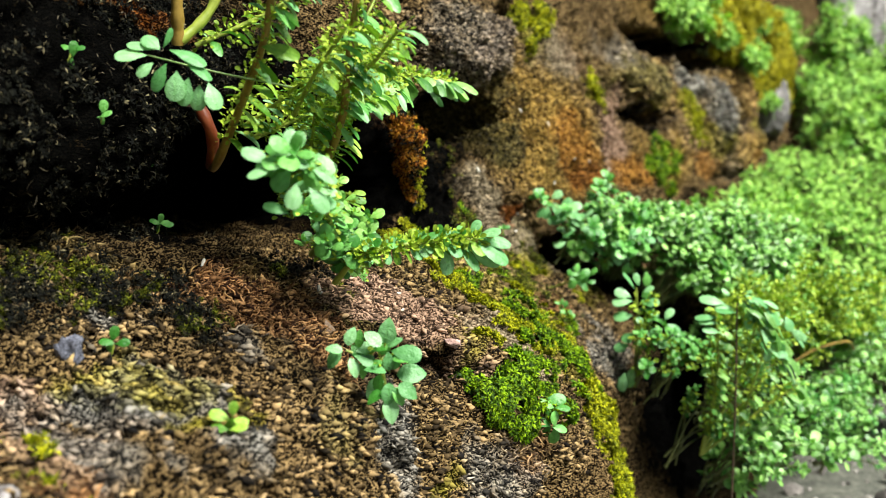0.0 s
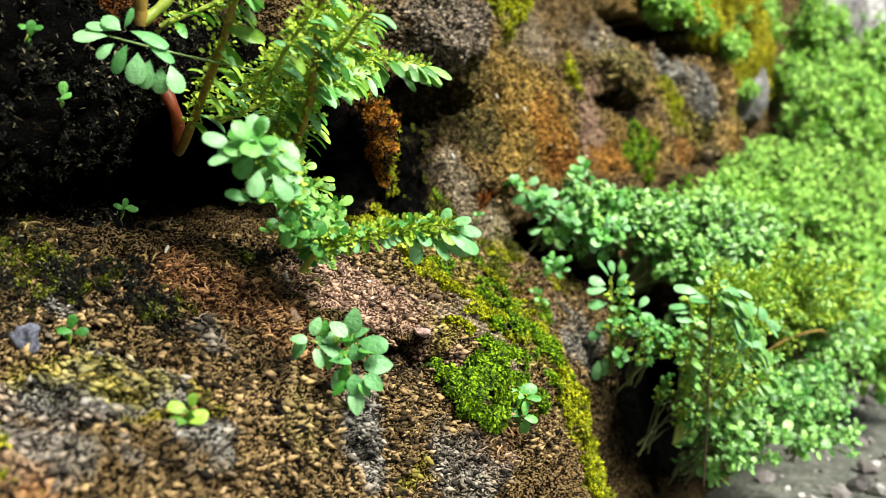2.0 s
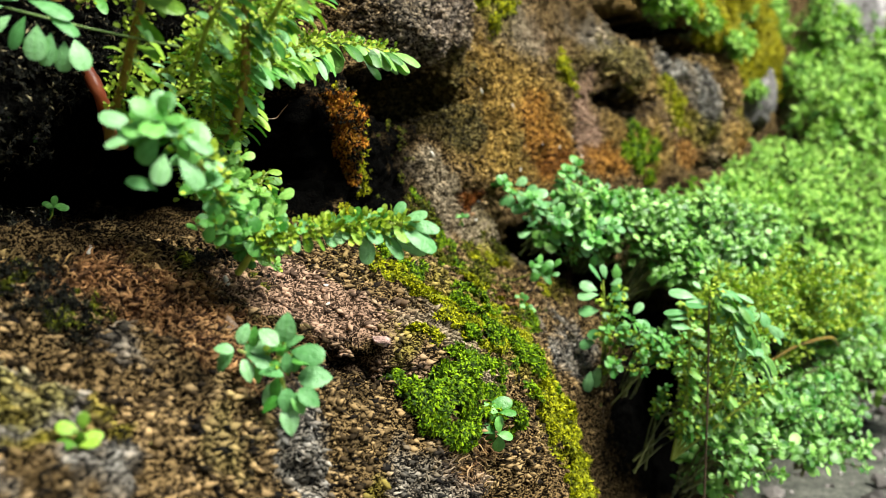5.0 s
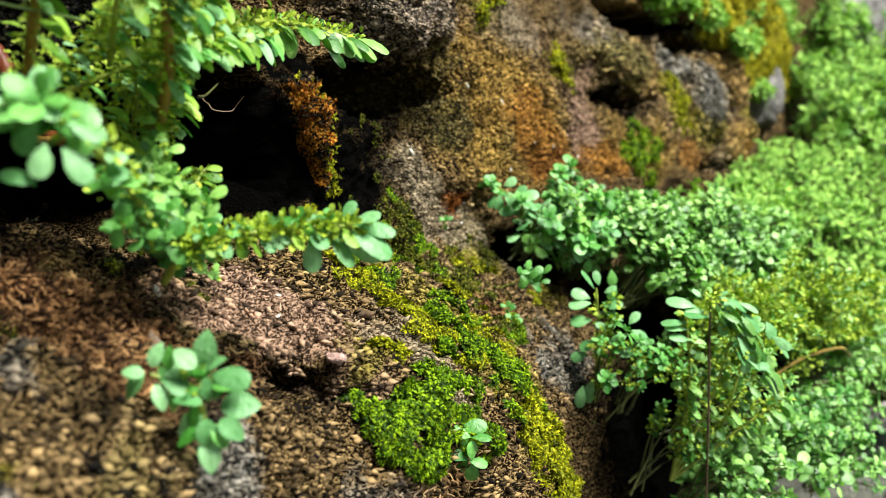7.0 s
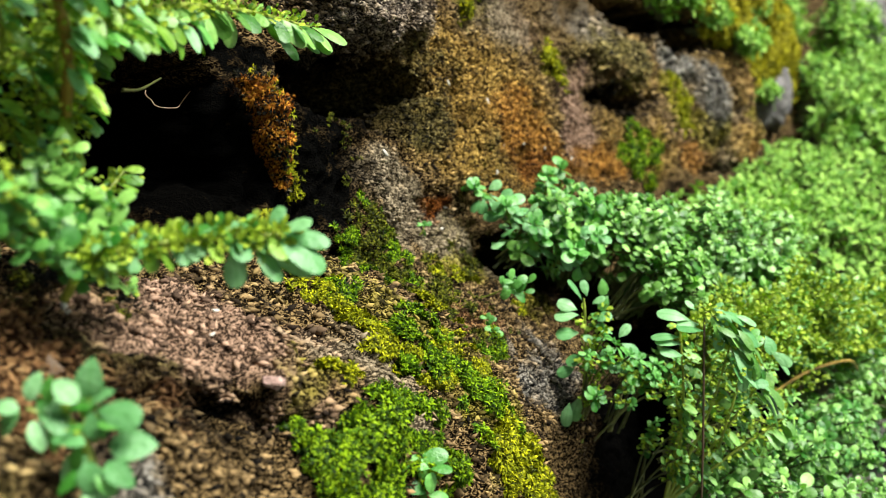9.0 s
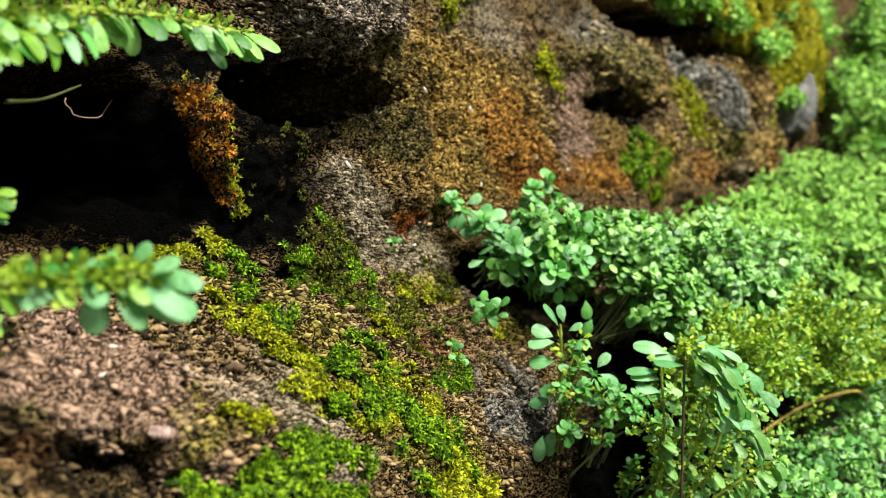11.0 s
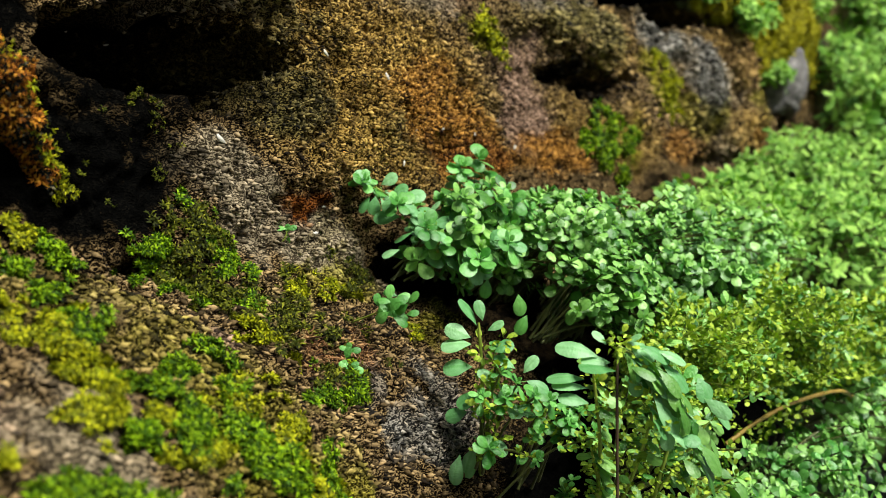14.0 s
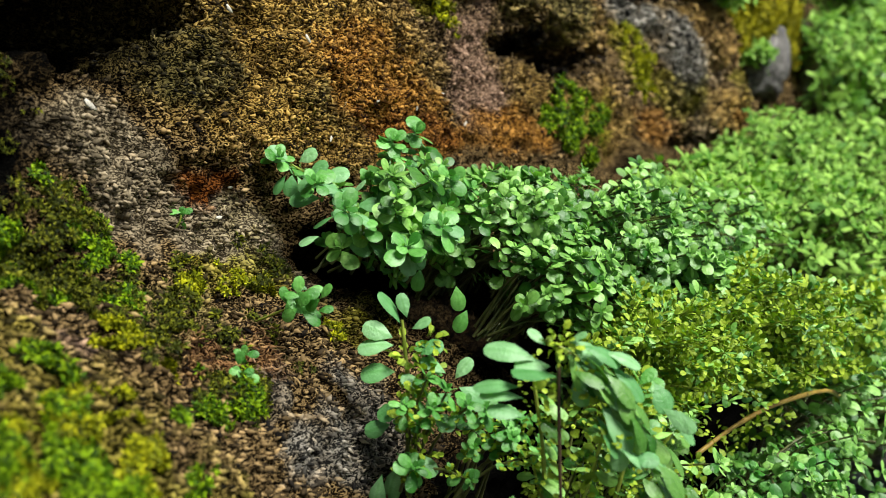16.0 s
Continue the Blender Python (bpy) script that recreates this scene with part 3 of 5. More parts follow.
cushion = most(blob(sx, sz, 0.1385, -0.0300, 0.0165, 0.0064, 6, 0.3), blob(sx, sz, 0.150, -0.034, 0.006, 0.005))
moss("bright green moss cushion on the stone shoulder", cushion, 6400, 0.00150, MOSS, 0.0004, 0.0, 0.0034)
strand = spots((0.1640, 0.0030, 0.0060, 0.0018), (0.1540, -0.0055, 0.0042, 0.0018), (0.1560, -0.0080, 0.0060, 0.0024), (0.1583, -0.0106, 0.0074, 0.0025), (0.1605, -0.0132, 0.0085, 0.0026), (0.1617, -0.0165, 0.0078, 0.0026),
               (0.1655, -0.0196, 0.0070, 0.0026), (0.1679, -0.0231, 0.0056, 0.0026), (0.1550, -0.0185, 0.0060, 0.0023))
sparse = spots((0.2504, -0.0062, 0.0070, 0.0030), (0.2375, -0.0067, 0.0096, 0.0036), (0.2614, -0.0159, 0.0060, 0.0025), (0.2069, -0.0140, 0.0075, 0.0036), (0.1862, -0.0216, 0.0064, 0.0036), (0.1865, -0.0260, 0.0064, 0.0023), (0.1343, -0.0206, 0.0040, 0.0014), (0.1545, 0.0017, 0.0100, 0.0020))
lower = spots((0.1688, -0.0365, 0.0070, 0.0035), (0.1879, -0.0453, 0.0090, 0.0055), (0.180, -0.0380, 0.009, 0.010), (0.192, -0.0500, 0.012, 0.012), (0.205, -0.057, 0.015, 0.012), (0.222, -0.060, 0.014, 0.012))
band = most(strand, 0.6 * sparse, lower)
moss("yellow-green moss strand running down the rock", strand, 4800, 0.00140, MOSS_YELLOW, 0.0002, 0.22, 0.0040)
moss("sparse yellow-green moss between the soil grains", sparse, 4200, 0.00140, MOSS_YELLOW, 0.0004, 0.30, 0.0035)
moss("yellow moss under the green tufts", lower, 4000, 0.00150, MOSS_YELLOW, 0.0, 0.36, 0.0052)
greens = spots((0.1665, -0.0036, 0.0064, 0.0040), (0.1675, 0.0005, 0.0055, 0.0034), (0.1626, -0.0093, 0.0060, 0.0020), (0.1607, -0.0182, 0.0064, 0.0025), (0.1640, -0.0218, 0.0064, 0.0020), (0.2170, -0.0210, 0.0066, 0.0040), (0.1990, -0.0229, 0.0050, 0.0020),
               (0.1790, -0.0160, 0.0060, 0.0025), (0.1786, -0.0265, 0.0064, 0.0023), (0.1756, -0.0300, 0.0060, 0.0036), (0.1720, -0.0370, 0.0055, 0.0032), (0.1939, -0.0336, 0.0080, 0.0045), (0.1761, -0.0204, 0.0070, 0.0030))
moss("green moss tufts among the yellow strand", greens, 6400, 0.00150, MOSS, 0.0004, 0.30, 0.0045)
moss("dark green moss under the hollow", spots((0.1950, -0.0020, 0.0090, 0.0044), (0.2090, -0.0050, 0.0080, 0.0040), (0.1966, 0.0045, 0.0080, 0.0030)), 1500, 0.00130, MOSS, 0.0002, 0.48, 0.0038)
moss("yellow-green moss streak at the foot of the shoulder", most(blob(sx, sz, 0.190, -0.042, 0.010, 0.010), blob(sx, sz, 0.205, -0.054, 0.016, 0.012), blob(sx, sz, 0.192, -0.064, 0.018, 0.012), blob(sx, sz, 0.216, -0.070, 0.020, 0.012)), 4200, 0.0019, MOSS_YELLOW, 0.0003, 0.1)
moss("olive moss mound under the hollow", most(blob(mx, mz, 0.2045, 0.0035, 0.009, 0.0038), blob(mx, mz, 0.209, -0.002, 0.010, 0.0045)), 1000, 0.00150, MOSS, 0.0003, 0.42, 0.004)
moss("dark olive moss under the green mound", most(blob(mx, mz, 0.2045, 0.0030, 0.010, 0.0045), blob(mx, mz, 0.209, -0.003, 0.011, 0.0050)), 1700, 0.0015, MOSS_OLIVE, 0.0, 0.05, 0.004)
def hanging_moss(label, top, foot, radius, count, size, material, turn=(0.0, 6.28)):
    """A shaggy column of shoots round a crooked core."""
    u = rng.random(count) ** 0.9
    a = rng.uniform(*turn, count)
    top, foot = np.asarray(top), np.asarray(foot)
    axis = top + (foot - top) * u[:, None] + 0.0012 * np.stack([np.sin(u * 9), np.cos(u * 7), 0 * u], -1)
    out = np.cos(a)[:, None] * np.array((0.48, -0.88, 0.0)) + np.sin(a)[:, None] * np.array((-0.87, -0.48, 0.0)) + np.array((0, 0, 0.25))
    r = radius * np.clip(0.8 + 0.9 * fractal(axis + out * 0.003, 0.0035, 3, 14), 0.1, 2.0) * (1.05 - 0.25 * u)
    heap = Heap()
    n = unit(out + rng.normal(0, 0.4, out.shape) - (0, 0, 0.3))
    side = rng.normal(0, 1, n.shape)
    heap.add(*SHOOT, frames_of(axis + out * (r * rng.uniform(0.35, 1.0, count))[:, None], side - n * (side * n).sum(-1, keepdims=True), n, *(size * rng.uniform(0.6, 1.3, count),) * 3))
    return tagged(new("moss_patch", heap.mesh("moss", material, soft=False)), label, "moss", kind="stuff")


hanging_moss("rusty orange moss hanging beside the hollow", (0.1575, -0.0168, 0.0330), (0.1752, -0.0097, 0.0130), 0.0032, 2200, 0.0013, MOSS_RUST)
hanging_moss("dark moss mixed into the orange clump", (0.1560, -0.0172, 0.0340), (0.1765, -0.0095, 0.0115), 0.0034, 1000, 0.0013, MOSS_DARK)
hanging_moss("yellow-green moss mixed into the orange clump", (0.1590, -0.0176, 0.0350), (0.1785, -0.0108, 0.0105), 0.0030, 170, 0.0013, MOSS_YELLOW)
moss("sparse yellow moss on the black rib", blob(mx, mz, 0.189, 0.018, 0.010, 0.009), 200, 0.0009, MOSS_OLIVE, -0.0001, 0.3)
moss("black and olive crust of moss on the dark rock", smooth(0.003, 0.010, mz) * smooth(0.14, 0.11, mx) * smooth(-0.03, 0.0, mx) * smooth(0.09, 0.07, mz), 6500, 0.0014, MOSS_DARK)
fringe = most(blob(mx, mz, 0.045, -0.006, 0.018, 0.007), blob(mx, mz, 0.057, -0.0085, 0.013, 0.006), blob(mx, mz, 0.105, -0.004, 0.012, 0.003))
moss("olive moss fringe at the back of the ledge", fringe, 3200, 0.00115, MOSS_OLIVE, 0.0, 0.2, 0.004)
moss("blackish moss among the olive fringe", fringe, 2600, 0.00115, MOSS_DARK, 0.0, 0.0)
moss("yellow moss spots on the grey rock", most(blob(mx, mz, 0.336, 0.068, 0.007, 0.006), blob(mx, mz, 0.49, 0.073, 0.016, 0.012), blob(mx, mz, 0.27, 0.078, 0.01, 0.008)), 2200, 0.0024, MOSS_YELLOW)
moss("olive moss on the brown rock", most(blob(mx, mz, 0.421, 0.042, 0.020, 0.014)), 1300, 0.0026, MOSS, 0.0, 0.1)
moss("thick yellow-green moss on the upper rock", most(blob(mx, mz, 0.70, 0.145, 0.16, 0.034, 5), blob(mx, mz, 0.62, 0.124, 0.05, 0.016), blob(mx, mz, 0.545, 0.130, 0.05, 0.010)), 7000, 0.0046, MOSS_GOLD, 0, 0, 0.02)
moss("sparse green moss at the foot of the ledge", most(blob(mx, mz, 0.028, -0.0255, 0.005, 0.0035)), 260, 0.0013, MOSS_YELLOW, 0.0, 0.2)
moss("thin olive moss scattered over the slope", most(blob(mx, mz, 0.225, -0.010, 0.02, 0.012), blob(mx, mz, 0.245, -0.005, 0.012, 0.006)), 948, 0.00160, MOSS_OLIVE, 0.0, 0.38)


def ball_template():
    bm = bmesh.new()
    bmesh.ops.create_icosphere(bm, subdivisions=1, radius=1.0)
    bm.verts.ensure_lookup_table()
    v = np.array([p.co[:] for p in bm.verts])
    f = [tuple(q.index for q in p.verts) for p in bm.faces]
    bm.free()
    r = np.random.default_rng(3)
    return v * r.uniform(0.65, 1.2, (len(v), 1)), f


BALL = ball_template()


FLAKE = (np.array([(1, 0, 0), (-0.9, 0.1, 0), (0.1, 1, 0.1), (0, -0.9, -0.1), (0.1, 0.1, 0.8), (0, 0, -0.7)]), [(0, 2, 4), (2, 1, 4), (1, 3, 4), (3, 0, 4), (2, 0, 5), (1, 2, 5), (3, 1, 5), (0, 3, 5)])


def crusted(name, heap, each, picks, label, category):
    """Joins grains into one mesh that knows the crust under every grain."""
    me = heap.mesh(name, GRAIN)
    for key, field in MASKS.items():
        me.attributes.new(key, "FLOAT", "POINT").data.foreach_set("value", np.repeat(field.ravel()[picks], each).astype(np.float32))
    return tagged(new(name, me), label, category, kind="stuff")


HEAPS = fractal(GRID * (1, 1, 1.3), 0.0026, 3, 23)


def crumbs(label, field, count, small, large):
    at, n, picks = spread(field * (0.12 + smooth(-0.30, 0.30, HEAPS)), count)
    heap = Heap()
    s = small + (large - small) * rng.random(count) ** 1.8
    along = rng.normal(0, 0.5, at.shape) + ACROSS
    heap.add(*FLAKE, frames_of(at + n * (s * rng.uniform(-0.1, 0.35, count))[:, None], along, n + rng.normal(0, 0.4, n.shape), s * rng.uniform(0.9, 1.4, count), s * rng.uniform(0.4, 0.75, count), s * rng.uniform(0.3, 0.6, count)))
    return crusted("soil_crumbs", heap, len(FLAKE[0]), picks, label, "soil")


def fibres(label, field, count, length, thick):
    """Short curled rootlets and moss stalks lying on the rock."""
    at, n, picks = spread(field, count)
    heap, order = Heap(), []
    for kind in range(6):
        bend = rng.uniform(-2.2, 2.2)
        ts = np.linspace(0, 1, 5)
        ang = bend * ts + 0.8 * np.sin(ts * 5 + kind)
        path = np.cumsum(np.stack([np.cos(ang), np.sin(ang), 0.35 * np.cos(ts * 6 + kind)], -1) / 5, axis=0)
        t = unit(np.gradient(path, axis=0))
        side = unit(np.cross(t, (0, 0, 1)))
        r = thick / length * np.array((0.7, 1.1, 1.0, 1.1, 0.5))[:, None]
        ring = [path + side * r, path - side * r, path + np.array((0, 0, 1.4)) * r]
        v = np.stack(ring, 1).reshape(-1, 3)
        f = []
        for q in range(4):
            for e in range(3):
                a, b = 3 * q + e, 3 * q + (e + 1) % 3
                f.append((a, b, b + 3, a + 3))
        mine = slice(kind, None, 6)
        order.append(picks[mine])
        s = length * rng.uniform(0.5, 1.4, len(at[mine]))
        heap.add(v, f, frames_of(at[mine] + n[mine] * 0.0003, rng.normal(0, 0.6, at[mine].shape) + ACROSS, n[mine] + rng.normal(0, 0.3, at[mine].shape), s))
    return crusted("root_fibres", heap, 15, np.concatenate(order), label, "fibres")


UP = np.array([-0.42, -0.50, 0.75])
ACROSS, TOWARD = np.array((0.48, -0.88, 0.0)), np.array((-0.87, -0.48, 0.0))
ledge = smooth(0.004, -0.004, mz) * smooth(-0.06, -0.045, mz) * smooth(0.0, 0.02, mx) * smooth(0.29, 0.25, mx)
open_ledge = ledge * (1 - 0.6 * np.maximum(cushion, band)) * (1 - 0.55 * beige) * (1 - 0.6 * np.clip(MASKS["m_black_and_shade"], 0, 1))
face = most(blob(mx, mz, 0.285, 0.045, 0.065, 0.028), blob(mx, mz, 0.39, 0.055, 0.06, 0.03) * 0.7)
dark_rock = smooth(0.002, 0.008, mz) * smooth(0.125, 0.105, mx) * smooth(-0.03, 0.0, mx) * smooth(0.09, 0.07, mz)
crumbs("rounded pink, tan, rusty and grey soil grains crusting the ledge", open_ledge, 21000, 0.00050, 0.00125)
crumbs("ochre and rusty grains crusting the brown rock face", face, 13000, 0.00050, 0.00115)
crumbs("grey and beige grains on the bare rib and the block over the hollow", OUTER * patches((0.216, 0.0165, 0.018, 0.0075, 1.0, -8), (0.222, 0.009, 0.010, 0.006, 1.0), (0.246, 0.003, 0.024, 0.0068, 0.8, -24), (0.212, 0.062, 0.034, 0.016, 1.0)), 6000, 0.00045, 0.0011)
crumbs("coarse grey and tan grit on the far rock", patches((0.50, 0.075, 0.07, 0.035, 1.0), (0.60, 0.085, 0.10, 0.045, 1.0), (0.41, 0.080, 0.05, 0.014, 1.0), (0.72, 0.12, 0.10, 0.05, 1.0)), 17000, 0.0008, 0.0022)
fibres("tan and red-brown rootlets tangled in the ledge soil", open_ledge * (0.25 + MASKS["m_red"]), 3000, 0.0027, 0.00013)
fibres("matted ochre and orange stalks over the rock face", face, 5500, 0.0019, 0.00019)


def stalks():
    """Pale curled stalks scattered thinly over the black rock."""
    at, n, _ = spread(dark_rock, 2600)
    ts = np.linspace(0, 1, 5)
    heap = Heap()
    for kind in range(4):
        ang = (kind - 1.5) * 1.5 * ts
        path = np.cumsum(np.stack([np.cos(ang), np.sin(ang), 0.1 * ts], -1) / 5, axis=0)
        w = 0.045 * np.array((0.5, 1.0, 1.0, 0.8, 0.4))[:, None]
        v = np.stack([path + (0, 0, 1) * w, path - (0.7, 0.7, 0.3) * w, path + (0.7, -0.7, -0.3) * w], 1).reshape(-1, 3)
        f = [(3 * q + e, 3 * q + (e + 1) % 3, 3 * q + 3 + (e + 1) % 3, 3 * q + 3 + e) for q in range(4) for e in range(3)]
        mine = slice(kind, None, 4)
        heap.add(v, f, frames_of(at[mine] + n[mine] * 0.0004, rng.normal(0, 1, at[mine].shape), n[mine] + rng.normal(0, 0.3, at[mine].shape), 0.0019 * rng.uniform(0.4, 1.3, len(at[mine]))))
    tagged(new("root_fibres", heap.mesh("root_fibres", FIBRE_PALE)), "pale curled stalks on the black rock", "fibres", kind="stuff")


stalks()


# ---------------------------------------------------------------- plants
def leaf_template(half, cup=0.06, sag=0.10, rows=(0.22, 0.45, 0.68, 0.86, 0.96), pointed=False):
    """A blunt or pointed, slightly curved blade, one unit long, on a short stalk."""
    verts, faces = [(0, 0, 0)], []
    for t in rows:
        w = half * (math.sin(math.pi / 2 * t / 0.6) ** 1.3 if t < 0.6 else math.sqrt(max(0.0, 1 - ((t - 0.6) / 0.41) ** 2)))
        if pointed:
            w = half * math.sin(math.pi * t ** 0.85) ** 0.75
        z = 0.06 * math.sin(math.pi * t) - sag * t * t
        verts += [(t, -w, z + cup * w / half), (t, 0, z), (t, w, z + cup * w / half)]
    verts.append((1, 0, -sag))
    faces += [(0, 1, 2), (0, 2, 3)]
    for r in range(len(rows) - 1):
        a, b = 1 + 3 * r, 4 + 3 * r
        faces += [(a, b, b + 1), (a, b + 1, a + 1), (a + 1, b + 1, b + 2), (a + 1, b + 2, a + 2)]
    a, tip = 1 + 3 * (len(rows) - 1), len(verts) - 1
    faces += [(a, tip, a + 1), (a + 1, tip, a + 2)]
    return np.array(verts, float), faces


SHAPES = [leaf_template(0.25, -0.05, 0.14), leaf_template(0.31, -0.07, 0.12), leaf_template(0.17, 0.06, 0.16), leaf_template(0.37, -0.08, 0.10), leaf_template(0.22, -0.05, 0.16), leaf_template(0.34, 0.05, 0.16, (0.08, 0.25, 0.45, 0.68, 0.88), True)]
TINY = leaf_template(0.36, 0.08, 0.1, (0.4, 0.82))
COARSE = leaf_template(0.24, -0.05, 0.14, (0.42, 0.84))
LEAF_MESHES = {}


def leaf_mesh(shape, mat):
    key = (shape, mat.name)
    if key not in LEAF_MESHES:
        v = SHAPES[shape][0]
        LEAF_MESHES[key] = ribbed(mesh_of("leaf", *SHAPES[shape], mat), np.abs(v[:, 1]) / np.abs(v[:, 1]).max())
    return LEAF_MESHES[key]


def curve(ctrl, n):
    """n points on a smooth line through ctrl, with tangents."""
    c = np.asarray(ctrl, float)
    c = np.vstack([2 * c[0] - c[1], c, 2 * c[-1] - c[-2]])
    t = np.linspace(0, len(c) - 3 - 1e-6, n)
    i, u = t.astype(int), (t % 1)[:, None]
    a, b, d, e = c[i], c[i + 1], c[i + 2], c[i + 3]
    p = 0.5 * (2 * b + (d - a) * u + (2 * a - 5 * b + 4 * d - e) * u**2 + (3 * b - a - 3 * d + e) * u**3)
    return p, unit(np.gradient(p, axis=0))


def tube(ctrl, r0, r1, sides=7, knots=0.12, rings=14):
    p, t = curve(ctrl, rings)
    ref = np.array([0.3, -0.8, 0.5])
    s = unit(np.cross(t, ref))
    o = np.cross(s, t)
    k = np.linspace(0, 1, len(p))
    r = (r0 + (r1 - r0) * k) * (1 + knots * np.sin(k * 24))
    a = np.linspace(0, 2 * np.pi, sides, endpoint=False)
    v = p[:, None] + r[:, None, None] * (np.cos(a)[None, :, None] * s[:, None] + np.sin(a)[None, :, None] * o[:, None])
    n = len(p)
    idx = np.arange(n * sides).reshape(n, sides)
    f = np.stack([idx[:-1], np.roll(idx, -1, 1)[:-1], np.roll(idx, -1, 1)[1:], idx[1:]], -1).reshape(-1, 4)
    return v.reshape(-1, 3), f




class Plant:
    """A small succulent-leaved herb: stems, separate leaves and a mass of tiny leaflets."""

    def __init__(self, at, label, leaf=None, tiny=None, group="", name="creeping_herb", limit=280, coarse=False):
        self.at = np.asarray(at, float)
        self.root = empty(name, at, label, "plant", group)
        self.leaf_mat, self.tiny_mat, self.limit, self.made = leaf or LEAF, tiny or LEAVES_FRESH, limit, 0
        self.more, self.fine, self.branch, self.coarse = Heap(), Heap(), self.root, coarse

    def leaf(self, at, along, up, length, shape=0, wide=1.0, mat=None):
        m = frames_of(at, along, up, length, length * wide, length)[0]
        if self.made < self.limit:
            ob = new("leaf", leaf_mesh(shape, mat or self.leaf_mat))
            ob.parent = self.branch
            full = np.eye(4)
            full[:3] = m
            full[:3, 3] -= self.at
            ob.matrix_basis = Matrix(full.tolist())
            self.made += 1
        else:
            self.more.add(*(COARSE if self.coarse else SHAPES[shape]), m[None])

    def stem(self, ctrl, r0, r1, mat=None, name="stem", label="", slight=False):
        v, f = tube(ctrl, r0, r1, 4, 0.0, 6) if slight else tube(ctrl, r0, r1)
        self.branch = part(name, mesh_of(name, v - self.at, f, mat or STEM), self.root, label)

    def face(self, at, rows, scale, spread_out=0.0006, grow=1.0, mat=None, open_to=0.7):
        """Leaves turned to the open side: rows of (right, up, angle, length, shape), in units of `scale` metres from at."""
        for k, (u, w, a, length, shape) in enumerate(rows):
            a += rng.normal(0, 7)
            c, s = math.cos(radians(a)), math.sin(radians(a))
            along = ACROSS * c + np.array((0, 0, s)) + TOWARD * rng.uniform(-0.1, 0.35)
            up = TOWARD * open_to + np.array((0, 0, 0.75)) + ACROSS * 0.2 * c + rng.normal(0, 0.26, 3)
            base = np.asarray(at) + scale * (ACROSS * u + np.array((0, 0, w))) + TOWARD * spread_out * rng.uniform(-1, 1.5)
            self.leaf(base, along, up, length * grow * scale * rng.uniform(0.88, 1.06), shape, rng.uniform(0.88, 1.06), mat)

    def tiny(self, at, n, radius, size, up=UP, flat=0.7):
        d = rng.normal(0, 1, (n, 3)) * (1, 1, flat)
        pos = at + unit(d) * radius * rng.uniform(0.2, 1, (n, 1))
        self.fine.add(*TINY, frames_of(pos, d + 0.4 * up, up + rng.normal(0, 0.45, (n, 3)), size * rng.uniform(0.6, 1.3, n)))

    def sprig(self, ctrl, nodes, big=(0.004, 0.005), tiny=0.0013, bunch=6, radius=0.002, start=0.15, shape=0, up=UP, stem=0.0004, drop=0.0, one_side=0.0, lean=0.5, small=0.55, mat=None):
        p, t = curve(ctrl, 40)
        self.stem(ctrl, stem * 1.25, stem * 0.7, mat, slight=True)
        for k in range(nodes):
            u = start + (1 - start) * k / max(1, nodes - 1)
            i = min(39, int(u * 39))
            side = unit(np.cross(t[i], up))
            size = big[0] + (big[1] - big[0]) * u
            if size > 0:
                larger = 1 if rng.random() < 0.5 + 0.5 * one_side else -1
                for sgn in (-1, 1):
                    a = rng.normal(0, 0.35) + (0.5 if k % 2 else -0.2)
                    d = sgn * side * math.cos(a) + up * math.sin(a) * 0.6
                    along = d + t[i] * (lean + 0.15 * rng.normal()) - np.array([0, 0, drop])
                    length = size * rng.uniform(0.8, 1.15) * (1 if sgn == larger else small)
                    n = unit(up + 0.25 * rng.normal(0, 1, 3) + 0.25 * t[i])
                    self.leaf(p[i] + unit(along) * stem * 1.5, along, n, length, shape, rng.uniform(0.9, 1.1))
            if bunch:
                self.tiny(p[i], bunch, radius, tiny, up)
        if big[1] > 0:
            for a in (0.4, 2.2, 4.1):
                d = unit(np.cross(t[-1], up)) * math.cos(a) + up * math.sin(a) * 0.5 + t[-1] * 0.8
                self.leaf(p[-1], d, up + 0.3 * rng.normal(0, 1, 3), big[1] * 0.7, shape)

    def rosette(self, at, axis, size, pairs=4, shape=3):
        """Crossed pairs of leaves round the end of a shoot, the youngest in the middle."""
        axis = unit(axis)
        side = unit(np.cross(axis, rng.normal(0, 1, 3)))
        other = np.cross(axis, side)
        for k in range(pairs):
            u = k / max(1, pairs - 1)
            rise = radians(4 + 62 * u)
            flat = (side if k % 2 == 0 else other) + 0.3 * rng.normal(0, 1, 3)
            for sgn in (1, -1):
                d = sgn * flat * math.cos(rise) + axis * math.sin(rise)
                up = axis * math.cos(rise) - sgn * flat * math.sin(rise) * 0.6 + rng.normal(0, 0.15, 3)
                self.leaf(at + axis * size * 0.22 * u, d, up, size * (1.05 - 0.6 * u) * rng.uniform(0.75, 1.15), shape, rng.uniform(0.85, 1.1))

